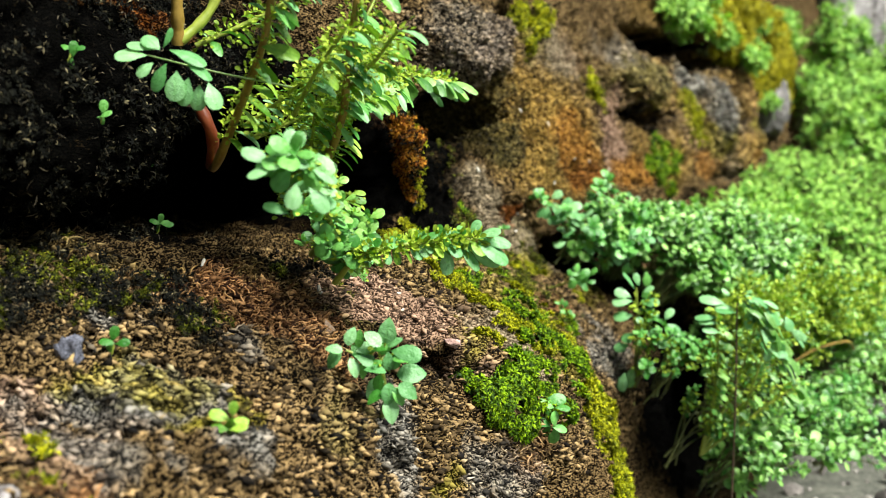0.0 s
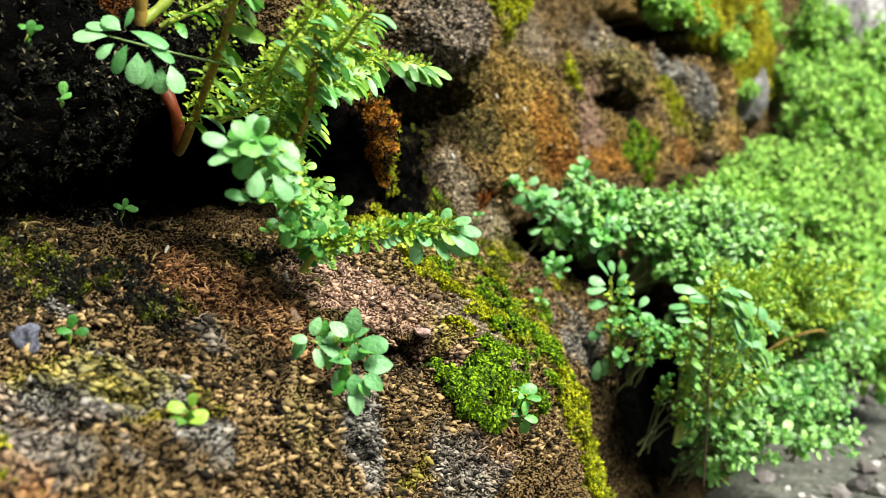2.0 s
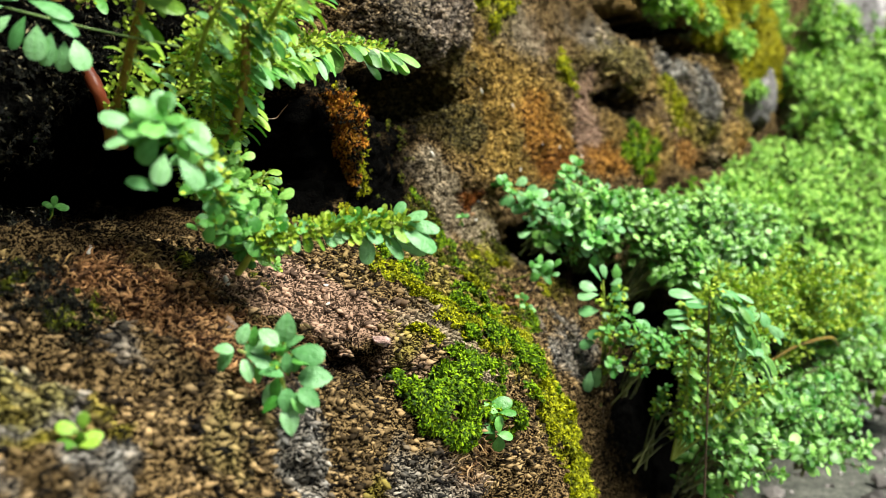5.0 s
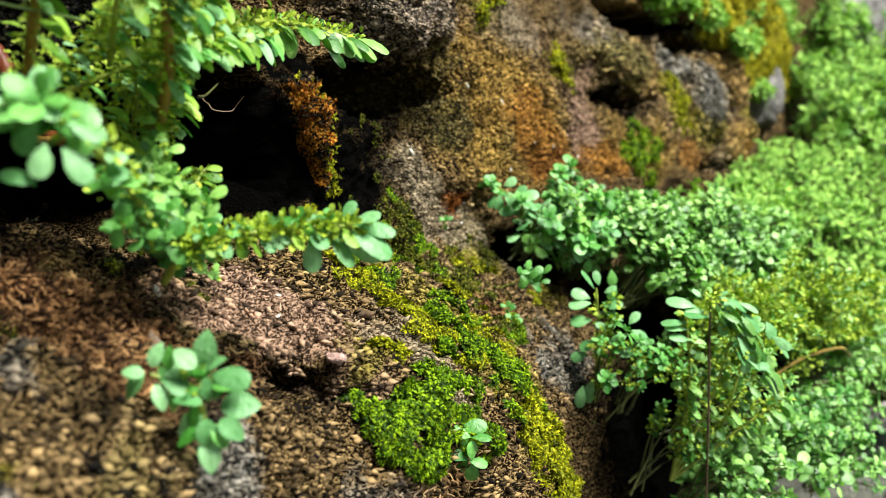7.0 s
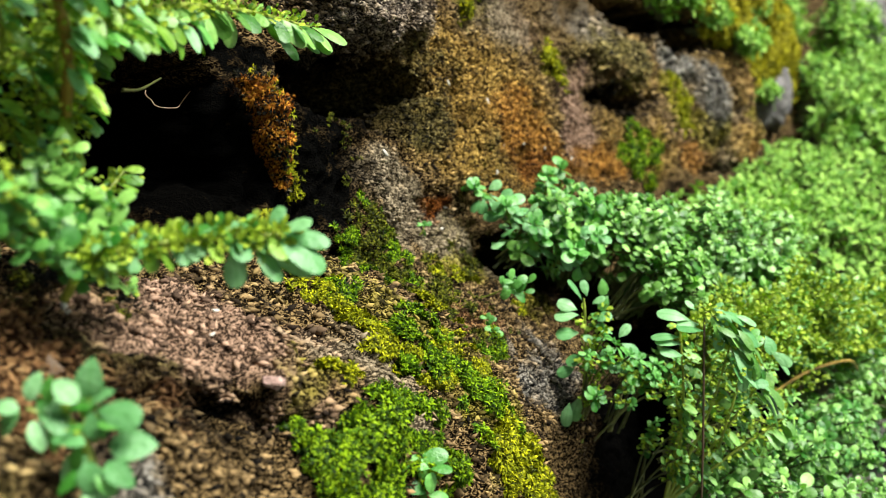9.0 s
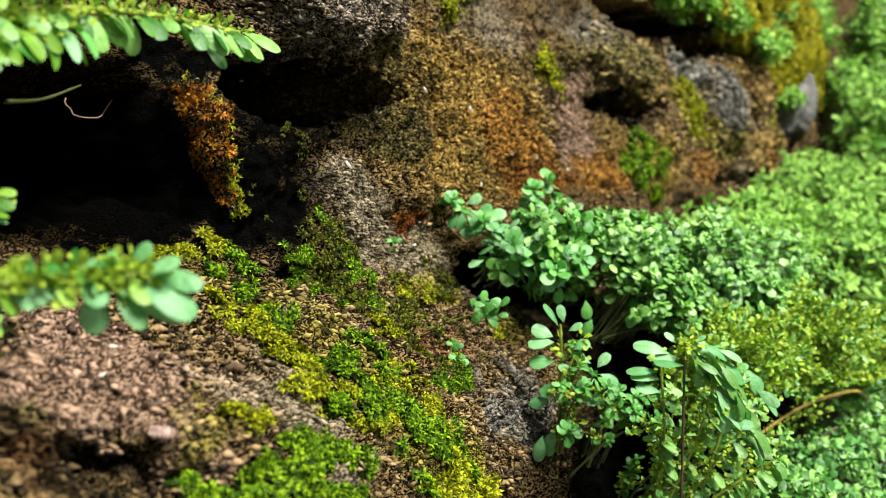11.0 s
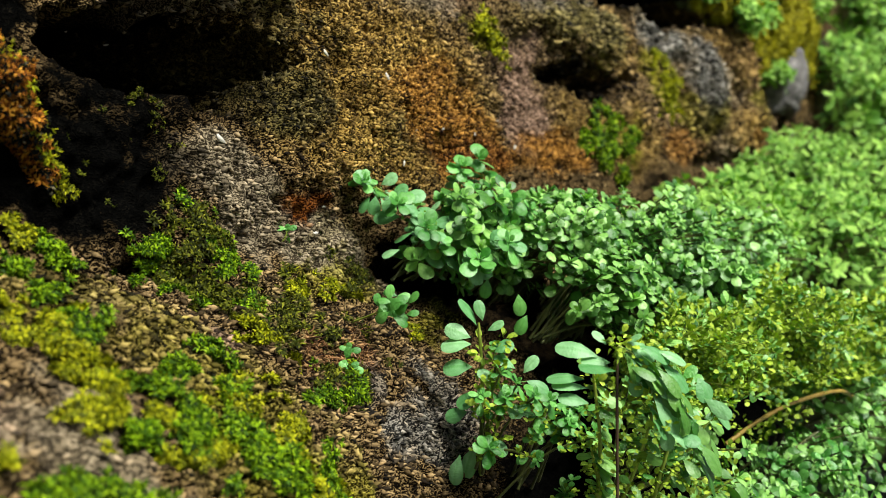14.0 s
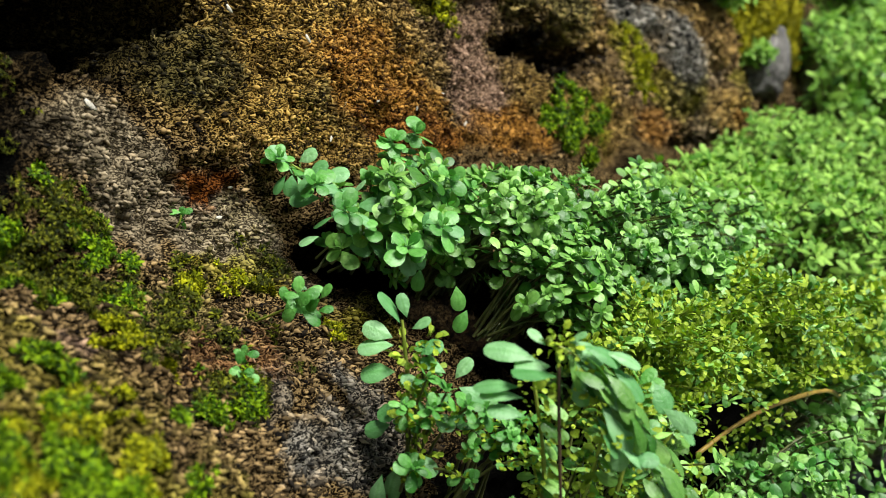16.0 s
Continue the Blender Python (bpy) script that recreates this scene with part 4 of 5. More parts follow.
    def tuft(self, centre, radii, shoots, size, buds=5, bud=0.0011, shape=3, root=(0.0, 0.8, -0.8), stem=0.0003, out=(-0.45, -0.6, 0.55), pairs=4, nodes=2):
        """Shoots out of one crown, each with pairs of leaves and a rosette at its end."""
        c, r = np.asarray(centre, float), np.asarray(radii, float)
        for _ in range(shoots):
            d = unit(rng.normal(0, 1, 3) + np.asarray(out))
            tip = c + r * d * rng.uniform(0.7, 1.08)
            base = c + r * np.asarray(root) + r * rng.uniform(-0.6, 0.6, 3) * (1, 0.3, 0.3)
            mid = (base + tip) / 2 + np.array([0, 0, 0.12 * np.linalg.norm(tip - base)])
            self.stem([base, mid, tip], stem * 1.2, stem * 0.8, STEM_SHADE, slight=True)
            axis = unit(unit(tip - base) * 0.7 + UP * 0.7 + rng.normal(0, 0.3, 3))
            grown = size * rng.uniform(0.7, 1.2)
            self.rosette(tip, axis, grown, pairs, shape)
            for k in range(nodes):
                at = mid + (tip - mid) * (0.75 - 0.35 * k)
                self.rosette(at, axis, grown * rng.uniform(0.8, 1.1), 1, shape)
                self.tiny(at, buds, grown * 0.5, bud)

    def comb(self, ctrl, nodes, length=(0.0045, 0.0062), right=-28, left=162, fewer=0.4, shape=2, buds=7, bud=0.0010, radius=0.0020, stem=0.0004, mat=None, start=0.1, upper=0.6, mats=None):
        """A branch with slender leaves in a comb along one side, shorter ones along the other, and buds between."""
        p, t = curve(ctrl, 60)
        self.stem(ctrl, stem * 1.2, stem * 0.7, mat)
        mats = mats or (LEAF, LEAF_PALE_SHEEN, LEAF_FRESH, LEAF_FRESH)
        for k in range(nodes):
            u = start + (1 - start) * k / max(1, nodes - 1)
            at = p[min(59, int(u * 59))]
            size = length[0] + (length[1] - length[0]) * u
            for angle, share in ((right, 1.0), (left, upper)):
                if share < 1 and rng.random() > fewer:
                    continue
                a = radians(angle + rng.normal(0, 13))
                along = ACROSS * math.cos(a) + np.array((0, 0, math.sin(a))) + TOWARD * rng.uniform(-0.5, 0.7)
                up = TOWARD * 0.5 + np.array((0, 0, 0.85)) + rng.normal(0, 0.3, 3)
                base = at + TOWARD * rng.uniform(-1, 1) * radius * 0.5
                self.leaf(base, along, up, size * share * rng.uniform(0.75, 1.12), shape, rng.uniform(0.85, 1.2), mats[rng.integers(len(mats))])
            self.tiny(at, buds, radius, bud)

    def sprigs(self, centre, radii, count, big, tiny, bunch=5, spacing=0.0022, shape=1, out=(-0.35, -0.7, 0.6)):
        """Thin upright sprigs of very small leaves."""
        c, r = np.asarray(centre, float), np.asarray(radii, float)
        for _ in range(count):
            d = unit(rng.normal(0, 1, 3) + np.asarray(out) * 0.8)
            tip = c + r * d * rng.uniform(0.75, 1.05)
            base = c + r * np.array((0.0, 0.8, -0.8)) + r * rng.uniform(-0.6, 0.6, 3) * (1, 0.3, 0.3)
            mid = (base + tip) / 2 + np.array([0, 0, 0.12 * np.linalg.norm(tip - base)])
            n = max(3, int(np.linalg.norm(tip - base) / spacing))
            up = unit(UP + 0.4 * rng.normal(0, 1, 3))
            self.sprig([base, mid, tip], n, big, tiny, bunch, radius=tiny * 1.7, start=0.3, shape=shape, up=up, stem=0.0003, mat=STEM)

    def finish(self):
        if self.more.count:
            part("foliage", self.more.mesh("foliage", LEAVES_FAR if self.tiny_mat is LEAVES_FAR else LEAVES, self.at), self.root, "mass of small rounded green leaves", "stuff")
        if self.fine.count:
            part("foliage", self.fine.mesh("foliage", self.tiny_mat, self.at), self.root, "mass of tiny yellow-green leaflets", "stuff")


# the herb on the dark rock: upright stems with combs of leaves
h = Plant((0.087, -0.018, 0.016), "leafy green herb with red and yellow stems on dark rock", limit=300)
h.stem([(0.1200, 0.0120, 0.0195), (0.0960, -0.0100, 0.0178), (0.0862, -0.0185, 0.0222), (0.0842, -0.0165, 0.0280)], 0.0012, 0.0012, STEM_RED, "stem", "short broken red stem")
h.stem([(0.0738, -0.0470, 0.0265), (0.0655, -0.0380, 0.0285), (0.0575, -0.0310, 0.0305)], 0.00018, 0.00014, STEM_GREEN)
h.face((0.0547, -0.0284, 0.0303), ((4.2, -0.2, 178, 4.0, 3), (5.0, -1.2, 215, 2.8, 3), (6.2, 0.6, 140, 3.2, 3), (7.2, -1.4, 238, 4.0, 3), (8.8, -2.6, 252, 4.2, 3), (10.6, -3.6, 262, 4.0, 3), (12.2, -4.6, 270, 3.8, 3), (7.6, 0.6, -25, 5.6, 0), (9.4, -0.6, -32, 5.0, 0), (13.6, -4.4, -72, 4.0, 3), (6.6, 1.0, 60, 3.2, 0), (5.2, 0.8, 160, 3.6, 1)), 0.001, 0.0006, 1.2, LEAF_PALE_SHEEN)
h.stem([(0.0738, -0.0220, 0.0360), (0.0715, -0.0240, 0.0430), (0.0690, -0.0260, 0.0560)], 0.0012, 0.0010, STEM_ORANGE, "stem", "thick orange-brown stem")
h.stem([(0.0738, -0.0225, 0.0365), (0.0780, -0.0260, 0.0430), (0.0800, -0.0300, 0.0560)], 0.0010, 0.0008, STEM, "stem")
h.comb([(0.118, 0.010, 0.0190), (0.086, -0.020, 0.016), (0.077, -0.033, 0.024), (0.068, -0.046, 0.034), (0.063, -0.052, 0.045)], 22, start=0.4, stem=0.0008, mat=STEM_ORANGE, buds=18, radius=0.0026)
h.comb([(0.112, -0.018, 0.0170), (0.095, -0.038, 0.0165), (0.088, -0.047, 0.023), (0.081, -0.053, 0.031), (0.078, -0.057, 0.042)], 26, start=0.25, stem=0.0008, mat=STEM_ORANGE, buds=20, radius=0.0030)
h.comb([(0.088, -0.045, 0.022), (0.092, -0.046, 0.030), (0.098, -0.046, 0.036), (0.106, -0.046, 0.041)], 18, (0.0050, 0.0066), -26, buds=24, radius=0.0032)
h.comb([(0.090, -0.045, 0.025), (0.100, -0.045, 0.029), (0.112, -0.043, 0.033)], 16, (0.0050, 0.0062), -34, buds=24, radius=0.0032)
h.comb([(0.084, -0.030, 0.020), (0.090, -0.040, 0.025), (0.094, -0.049, 0.028)], 14, (0.0042, 0.0058), -30, buds=24, radius=0.0030)
h.comb([(0.086, -0.038, 0.024), (0.076, -0.050, 0.029), (0.070, -0.060, 0.034)], 15, (0.0042, 0.0056), -24, buds=20, radius=0.0028)
h.comb([(0.088, -0.045, 0.026), (0.080, -0.058, 0.030), (0.072, -0.068, 0.033)], 15, (0.0042, 0.0056), -24, buds=20, radius=0.0028)
h.comb([(0.100, -0.03, 0.034), (0.110, -0.034, 0.042), (0.118, -0.036, 0.054)], 14, (0.0046, 0.0060), -30, buds=20, radius=0.0030)
h.comb([(0.076, -0.024, 0.036), (0.085, -0.034, 0.043), (0.092, -0.042, 0.052)], 16, (0.0046, 0.0060), -28, buds=22, radius=0.0030)
h.comb([(0.082, -0.030, 0.022), (0.082, -0.038, 0.026), (0.080, -0.046, 0.030)], 12, (0.0035, 0.0048), -20, buds=20, radius=0.0028)
for foot, tip in (((0.099, -0.028, 0.008), (0.093, -0.034, 0.026)), ((0.096, -0.030, 0.006), (0.086, -0.036, 0.018)), ((0.101, -0.030, 0.012), (0.100, -0.037, 0.028)), ((0.094, -0.034, 0.014), (0.084, -0.044, 0.024)), ((0.098, -0.034, 0.020), (0.090, -0.040, 0.034)), ((0.092, -0.040, 0.022), (0.098, -0.044, 0.040))):
    foot, tip = np.array(foot), np.array(tip)
    h.comb([foot, (foot + tip) / 2 + (0.001, 0.0, 0.001), tip], 14, (0.0036, 0.0050), -24, 170, 0.7, 2, 16, 0.0010, 0.0032, 0.0003, mats=(LEAF, LEAF_FRESH, LEAF_FRESH, LEAF_PALE_SHEEN))
h.comb([(0.092, -0.046, 0.028), (0.108, -0.043, 0.0335), (0.127, -0.039, 0.0375), (0.151, -0.0345, 0.0400)], 26, (0.0048, 0.0066), -40, 75, 0.8, 4, 16, 0.0011, 0.0020, 0.0005, upper=0.33, mats=(LEAF_PALE_SHEEN, LEAF_FRESH, LEAF))
h.face((0.151, -0.0345, 0.0400), ((-1.0, -0.4, -28, 7.0, 4), (-3.2, -0.8, -34, 7.0, 4), (-5.6, -1.4, -40, 7.0, 4), (0.4, 0.2, -18, 7.2, 4)), 0.001, 0.001, 1.0, LEAF_PALE_SHEEN)
h.stem([(0.112, -0.030, 0.0235), (0.126, -0.019, 0.0265), (0.141, -0.0085, 0.0315)], 0.00028, 0.0002, STEM_SHADE)
ring = [np.array((0.1425, -0.0085, 0.0285)) + 0.0038 * (ACROSS * math.cos(a) * (1 + 0.3 * math.sin(3 * a)) + np.array((0, 0, 0.6)) * math.sin(a)) + TOWARD * 0.0012 * math.sin(2 * a) for a in np.linspace(2.6, 6.6, 9)]
h.stem(ring, 0.00013, 0.00007, DRY, "tendril", "thin dry tendril curled over the hollow")
h.finish()

d = Plant((0.094, -0.034, -0.002), "drooping blue-green herb sprig over the ledge", limit=300)
d.comb([(0.094, -0.036, -0.001), (0.080, -0.050, 0.004), (0.064, -0.058, 0.0105), (0.056, -0.0595, 0.0130)], 24, (0.0026, 0.0044), -18, 196, 0.75, 1, 9, 0.0010, 0.0022, 0.0005, upper=0.9, mats=(LEAF, LEAF_PALE_SHEEN))
d.comb([(0.094, -0.036, -0.001), (0.100, -0.037, 0.005), (0.106, -0.037, 0.011)], 13, (0.0024, 0.0036), -14, 190, 0.6, 0, 12, 0.0010, 0.0020, 0.0004, mats=(LEAF_FRESH, LEAF_PALE_SHEEN))
d.face((0.056, -0.0595, 0.013), ((-2.0, -0.6, 148, 5.2, 1), (0.5, 0.0, 95, 4.2, 1), (-0.4, -1.2, 188, 4.2, 3), (0.6, -1.8, 232, 3.8, 3), (1.4, -3.6, 268, 3.8, 3), (3.2, -4.2, -50, 4.6, 1), (3.4, -1.4, -18, 4.4, 1), (-1.6, -1.6, 200, 4.4, 1), (0.4, -8.0, 155, 4.4, 0)), 0.001, 0.0008, 1.0, LEAF_PALE_SHEEN)
d.rosette(np.array((0.0565, -0.0605, 0.0132)), UP + TOWARD, 0.0056, 4, 1)
d.tiny(np.array((0.0585, -0.0622, 0.0128)), 26, 0.0022, 0.0011)
d.tiny(np.array((0.0640, -0.0610, 0.0095)), 26, 0.0024, 0.0011)
for k in range(42):
    a = rng.uniform(0, 1)
    root = np.array((0.094, -0.037, -0.002))
    tip = np.array((0.073 + 0.026 * a, -0.053 + 0.010 * a, 0.0065 - 0.0065 * a - 0.0035 * rng.random())) + rng.normal(0, 0.0019, 3)
    d.stem([root, (root + tip) / 2 + (0, -0.001, 0.0015), tip], 0.0003, 0.0002, STEM_GREEN, slight=True)
    d.rosette(tip, UP + 0.5 * TOWARD + rng.normal(0, 0.3, 3), 0.0027 * rng.uniform(0.7, 1.25), 3, 3)
    d.tiny(tip, 4, 0.0016, 0.0010)
for spot, wide, count in (((0.0910, -0.0466, 0.0012), 0.0034, 22), ((0.0893, -0.0437, 0.0090), 0.0036, 18)):
    for k in range(count):
        tip = np.array(spot) + rng.normal(0, 0.6 * wide, 3)
        d.stem([np.array((0.094, -0.037, -0.002)), (tip + (0.094, -0.038, 0.001)) / 2, tip], 0.0003, 0.0002, STEM_GREEN, slight=True)
        d.rosette(tip, UP + 0.5 * TOWARD + rng.normal(0, 0.3, 3), 0.0030 * rng.uniform(0.7, 1.2), 3, 3)
        d.tiny(tip, 5, 0.0016, 0.0010)
d.finish()

b = Plant((0.098, -0.046, -0.009), "low arching herb branch with pale leaves on the ledge")
b.comb([(0.090, -0.044, -0.006), (0.0885, -0.051, -0.001), (0.096, -0.0585, 0.0012), (0.1045, -0.0655, 0.0018)], 17, (0.0024, 0.0042), -50, 80, 0.9, 1, 38, 0.0012, 0.0023, 0.0005, start=0.3, upper=0.5, mats=(LEAF_FRESH, LEAF_PALE_SHEEN))
b.face((0.1045, -0.0655, 0.0018), ((0.0, 0.2, -14, 6.4, 4), (-0.6, -0.6, -26, 7.0, 0), (-1.8, -1.0, -36, 6.8, 0), (-3.4, -1.2, -52, 6.0, 0), (0.2, 0.8, 18, 4.4, 1), (-6.0, -1.6, -80, 5.6, 1), (-1.4, 0.9, 60, 3.2, 1)), 0.001, 0.0008, 1.0, LEAF_PALE_SHEEN)
for spot, size in (((0.0890, -0.0525, 0.0002), 0.0026), ((0.0925, -0.0560, 0.0012), 0.0028), ((0.0955, -0.0590, 0.0020), 0.0024), ((0.0985, -0.0615, 0.0024), 0.0024), ((0.1010, -0.0635, 0.0028), 0.0020)):
    b.rosette(np.array(spot), UP + rng.normal(0, 0.3, 3), size, 3, 3)
b.finish()

# a rosette of stalked leaves standing off the ledge
r = Plant((0.084, -0.0575, -0.0285), "small blue-green rosette seedling on the ledge front", name="seedling")
heart = np.array((0.0772, -0.0618, -0.0185))
r.stem([r.at, (r.at + heart) / 2 + (0, -0.001, -0.001), heart], 0.0006, 0.0005)
for tip_u, tip_w in ((-5.5, 2.4), (0.8, 3.6), (1.5, -1.0), (1.2, -4.8)):
    end = heart + 0.001 * (ACROSS * tip_u + np.array((0, 0, tip_w)))
    r.stem([heart, (heart + end) / 2 - TOWARD * 0.0008, end], 0.0003, 0.0002)
r.face(heart, ((-5.9, 2.3, 165, 2.9, 5), (-5.2, 3.2, 70, 3.2, 5), (-6.2, 2.2, 228, 3.4, 5), (-4.0, 2.4, 12, 3.4, 5), (-4.8, 1.2, -62, 3.6, 5), (-4.2, 1.6, -15, 4.0, 1),
    (0.8, 3.4, 82, 4.2, 5), (0.2, 3.2, 138, 3.4, 5), (1.2, 3.0, 35, 3.0, 5), (1.6, 2.4, -4, 5.2, 1), (1.4, -0.8, 98, 3.0, 5), (1.0, -1.0, 166, 3.4, 5), (2.0, -0.6, 55, 3.6, 5), (2.6, -1.6, -12, 4.4, 5),
    (0.4, -2.2, 222, 3.8, 5), (1.4, -2.6, 268, 3.6, 5), (3.0, -2.8, -35, 3.6, 5), (1.3, -5.0, -88, 4.2, 5), (-1.0, 0.6, 150, 3.4, 5)), 0.001, 0.0010, 1.05, LEAF_PALE_SHEEN, 0.95)
r.face(heart, ((-3.0, 1.0, 120, 3.2, 5), (-3.4, 2.8, 80, 3.0, 5), (-2.0, 2.0, 20, 3.4, 5), (0.0, 1.6, 70, 3.4, 5), (0.4, 0.6, 200, 3.4, 5), (2.0, 1.0, 20, 3.2, 5), (0.0, -1.4, 250, 3.4, 5), (2.2, -3.4, -60, 3.2, 5), (0.8, -4.0, 215, 3.4, 5), (-2.4, 0.4, -100, 3.0, 5)), 0.001, 0.0009)
r.tiny(heart + (0, 0, 0.001), 14, 0.002, 0.0012)
r.finish()


def seedling(at, label, pairs, size, height=0.003, mat=None, crown=None):
    s = Plant(at, label, mat, name="seedling", group="seedlings on the rock")
    top = s.at + (0, -height * 0.5, height) if crown is None else np.asarray(crown, float)
    s.stem([s.at + (0, 0.001, -0.001), (s.at + top) / 2 - (0, 0, 0.0004), top], size * 0.08, size * 0.06)
    across, rise = np.array((0.48, -0.88, 0.0)), np.array((-0.3, -0.2, 0.93))
    for k in range(pairs):
        a = k * 1.5 + rng.uniform(-0.3, 0.3)
        at = top + rng.normal(0, size * (0.12 + 0.03 * pairs), 3)
        for sgn in (1, -1):
            d = sgn * (across * math.cos(a) + rise * math.sin(a)) + 0.25 * rise
            s.leaf(at, d, UP + (-0.3, -0.3, 0) + rng.normal(0, 0.25, 3), size * rng.uniform(0.75, 1.1), 1)
    s.finish()


def on_rock(x, z):
    p, n = surface(x, z)
    return p[0]


seedling(on_rock(0.145, -0.0410), "small green seedling under the moss cushion", 5, 0.0046, crown=(0.1420, -0.0632, -0.0356))
seedling(on_rock(0.0600, -0.0285), "tiny pale green seedling on soil", 2, 0.0024, crown=(0.0602, -0.0545, -0.0262))
seedling(on_rock(0.0480, -0.0270), "tiny yellow-green seedling on soil", 3, 0.0030, mat=LEAF_FRESH, crown=(0.0478, -0.0565, -0.0244))
seedling(on_rock(0.0520, -0.0165), "tiny round-leaved seedling on brown soil", 2, 0.0024, 0.002)
seedling(on_rock(0.0595, 0.0205), "tiny green seedling on the black rock", 2, 0.0024, 0.001)
seedling(on_rock(0.0814, 0.0150), "tiny pale seedling on the black rock", 2, 0.0022, 0.001)
seedling(on_rock(0.052, 0.0305), "tiny pale seedling high on the black rock", 2, 0.0024, 0.001)
seedling(on_rock(0.092, 0.0030), "tiny green seedling in the dark crevice", 3, 0.0022, 0.002)
seedling(on_rock(0.240, -0.0130), "small leafy seedling beside the dark crevice", 10, 0.0034, crown=(0.2399, -0.0328, -0.0092))
seedling(on_rock(0.2205, -0.0215), "tiny four-leaved seedling on moss", 4, 0.0024, crown=(0.2205, -0.0360, -0.0190))
seedling(on_rock(0.2250, -0.0190), "tiny pale seedling on moss", 2, 0.0022, 0.002)
seedling(on_rock(0.2346, 0.0045), "tiny two-leaved seedling on the grey rock", 2, 0.0026, 0.0020)

# the strip of herb that fans out of the crevice
f = Plant((0.285, -0.008, -0.002), "dense strip of round-leaved green herb out of the crevice", tiny=LEAVES, limit=300)
for ctrl in (((0.285, -0.012, 0.004), (0.273, -0.014, 0.013), (0.260, -0.0115, 0.018)), ((0.280, -0.016, 0.000), (0.268, -0.022, 0.010), (0.258, -0.022, 0.0125)),
             ((0.275, -0.020, -0.004), (0.263, -0.030, 0.004), (0.253, -0.033, 0.007)), ((0.290, -0.016, 0.004), (0.285, -0.022, 0.016), (0.281, -0.025, 0.0225)), ((0.300, -0.016, 0.004), (0.297, -0.022, 0.018), (0.290, -0.025, 0.025)),
             ((0.282, -0.024, -0.006), (0.270, -0.036, -0.001), (0.260, -0.042, 0.000)), ((0.288, -0.030, -0.004), (0.276, -0.040, 0.004), (0.266, -0.046, 0.004))):
    f.comb(ctrl, 10, (0.0038, 0.0044), -25, 150, 0.9, 3, 5, 0.0011, 0.002, 0.0004, upper=0.9, mats=(LEAF, LEAF_PALE_SHEEN))
    f.rosette(np.array(ctrl[-1]), UP + (-0.3, -0.3, 0), 0.0046, 4, 3)
f.stem([(0.2800, -0.0160, 0.0040), (0.2690, -0.0170, 0.0120), (0.2610, -0.0130, 0.0175)], 0.0004, 0.0002)
f.face((0.259, -0.0115, 0.018), ((2.6, -1.0, 140, 5.2, 3), (4.2, -0.4, 45, 4.4, 3), (1.8, -3.2, 235, 4.2, 3), (3.0, -3.0, 262, 4.6, 3), (4.2, -3.4, -50, 4.4, 3), (7.0, -3.2, 40, 4.4, 3), (9.4, -4.2, 12, 4.8, 3), (9.0, -8.0, 178, 6.2, 3),
    (11.4, -7.0, 8, 4.8, 3), (15.0, -7.4, 42, 4.6, 3), (16.2, -9.4, 2, 5.4, 3), (15.0, -10.6, 152, 4.6, 3), (13.8, -16.5, -30, 5.4, 3), (9.0, -15.5, 200, 4.4, 3), (18.5, -17.0, -20, 5.0, 3), (21.0, -14.0, 15, 5.6, 3), (24.5, -17.5, -60, 6.0, 3), (12.0, -11.5, 215, 4.6, 3)), 0.001, 0.002, 1.1, LEAF_PALE_SHEEN)
f.leaf((0.274, -0.0445, -0.0075), (0.1, -0.1, -1), (-0.8, -0.5, 0.2), 0.0052, 1)
f.leaf((0.2775, -0.0450, -0.0125), (-0.3, 0.3, -0.8), (-0.8, -0.5, 0.3), 0.0050, 1)
f.leaf((0.268, -0.040, -0.004), (-0.1, 0.2, -1), (-0.8, -0.5, 0.2), 0.0046, 1)
f.tuft((0.279, -0.028, 0.006), (0.018, 0.016, 0.012), 33, 0.0042)
f.tuft((0.302, -0.040, 0.003), (0.026, 0.020, 0.015), 92, 0.0035)
f.tuft((0.300, -0.055, -0.009), (0.020, 0.016, 0.012), 58, 0.0035)
f.tuft((0.333, -0.068, -0.009), (0.026, 0.018, 0.012), 70, 0.0032)
f.tuft((0.335, -0.052, 0.001), (0.032, 0.026, 0.018), 112, 0.0032)
f.tuft((0.375, -0.058, -0.002), (0.034, 0.028, 0.018), 92, 0.0034)
f.finish()

g = Plant((0.262, -0.050, -0.055), "bushy blue-green herb standing before the crevice", limit=330)
g.stem([(0.252, -0.047, -0.050), (0.2485, -0.0495, -0.025), (0.246, -0.050, -0.012)], 0.0005, 0.0003)
g.face((0.246, -0.050, -0.011), ((-0.4, -1.6, 128, 6.0, 1), (-1.6, -4.0, 158, 5.4, 1), (-1.4, -5.2, 182, 5.6, 3), (0.8, -0.6, 84, 4.2, 1), (1.8, -2.4, 20, 3.8, 3), (3.2, -6.8, 28, 4.4, 3), (-1.2, -9.8, 178, 5.4, 3), (0.4, -15.6, 190, 5.2, 3), (-2.2, -19.0, 205, 4.6, 3),
    (7.4, -10.2, 140, 4.6, 1), (9.0, -11.2, 60, 4.4, 1), (9.6, -12.6, -20, 4.6, 1), (8.4, -13.6, 215, 5.0, 3), (-0.6, -26.0, 248, 6.4, 1), (-3.6, -27.5, 262, 5.6, 1), (2.4, -24.0, -60, 5.0, 1), (5.0, -17.0, -30, 4.4, 3), (3.6, -12.5, 150, 4.0, 3)), 0.001, 0.0014, 1.1, LEAF_PALE_SHEEN)
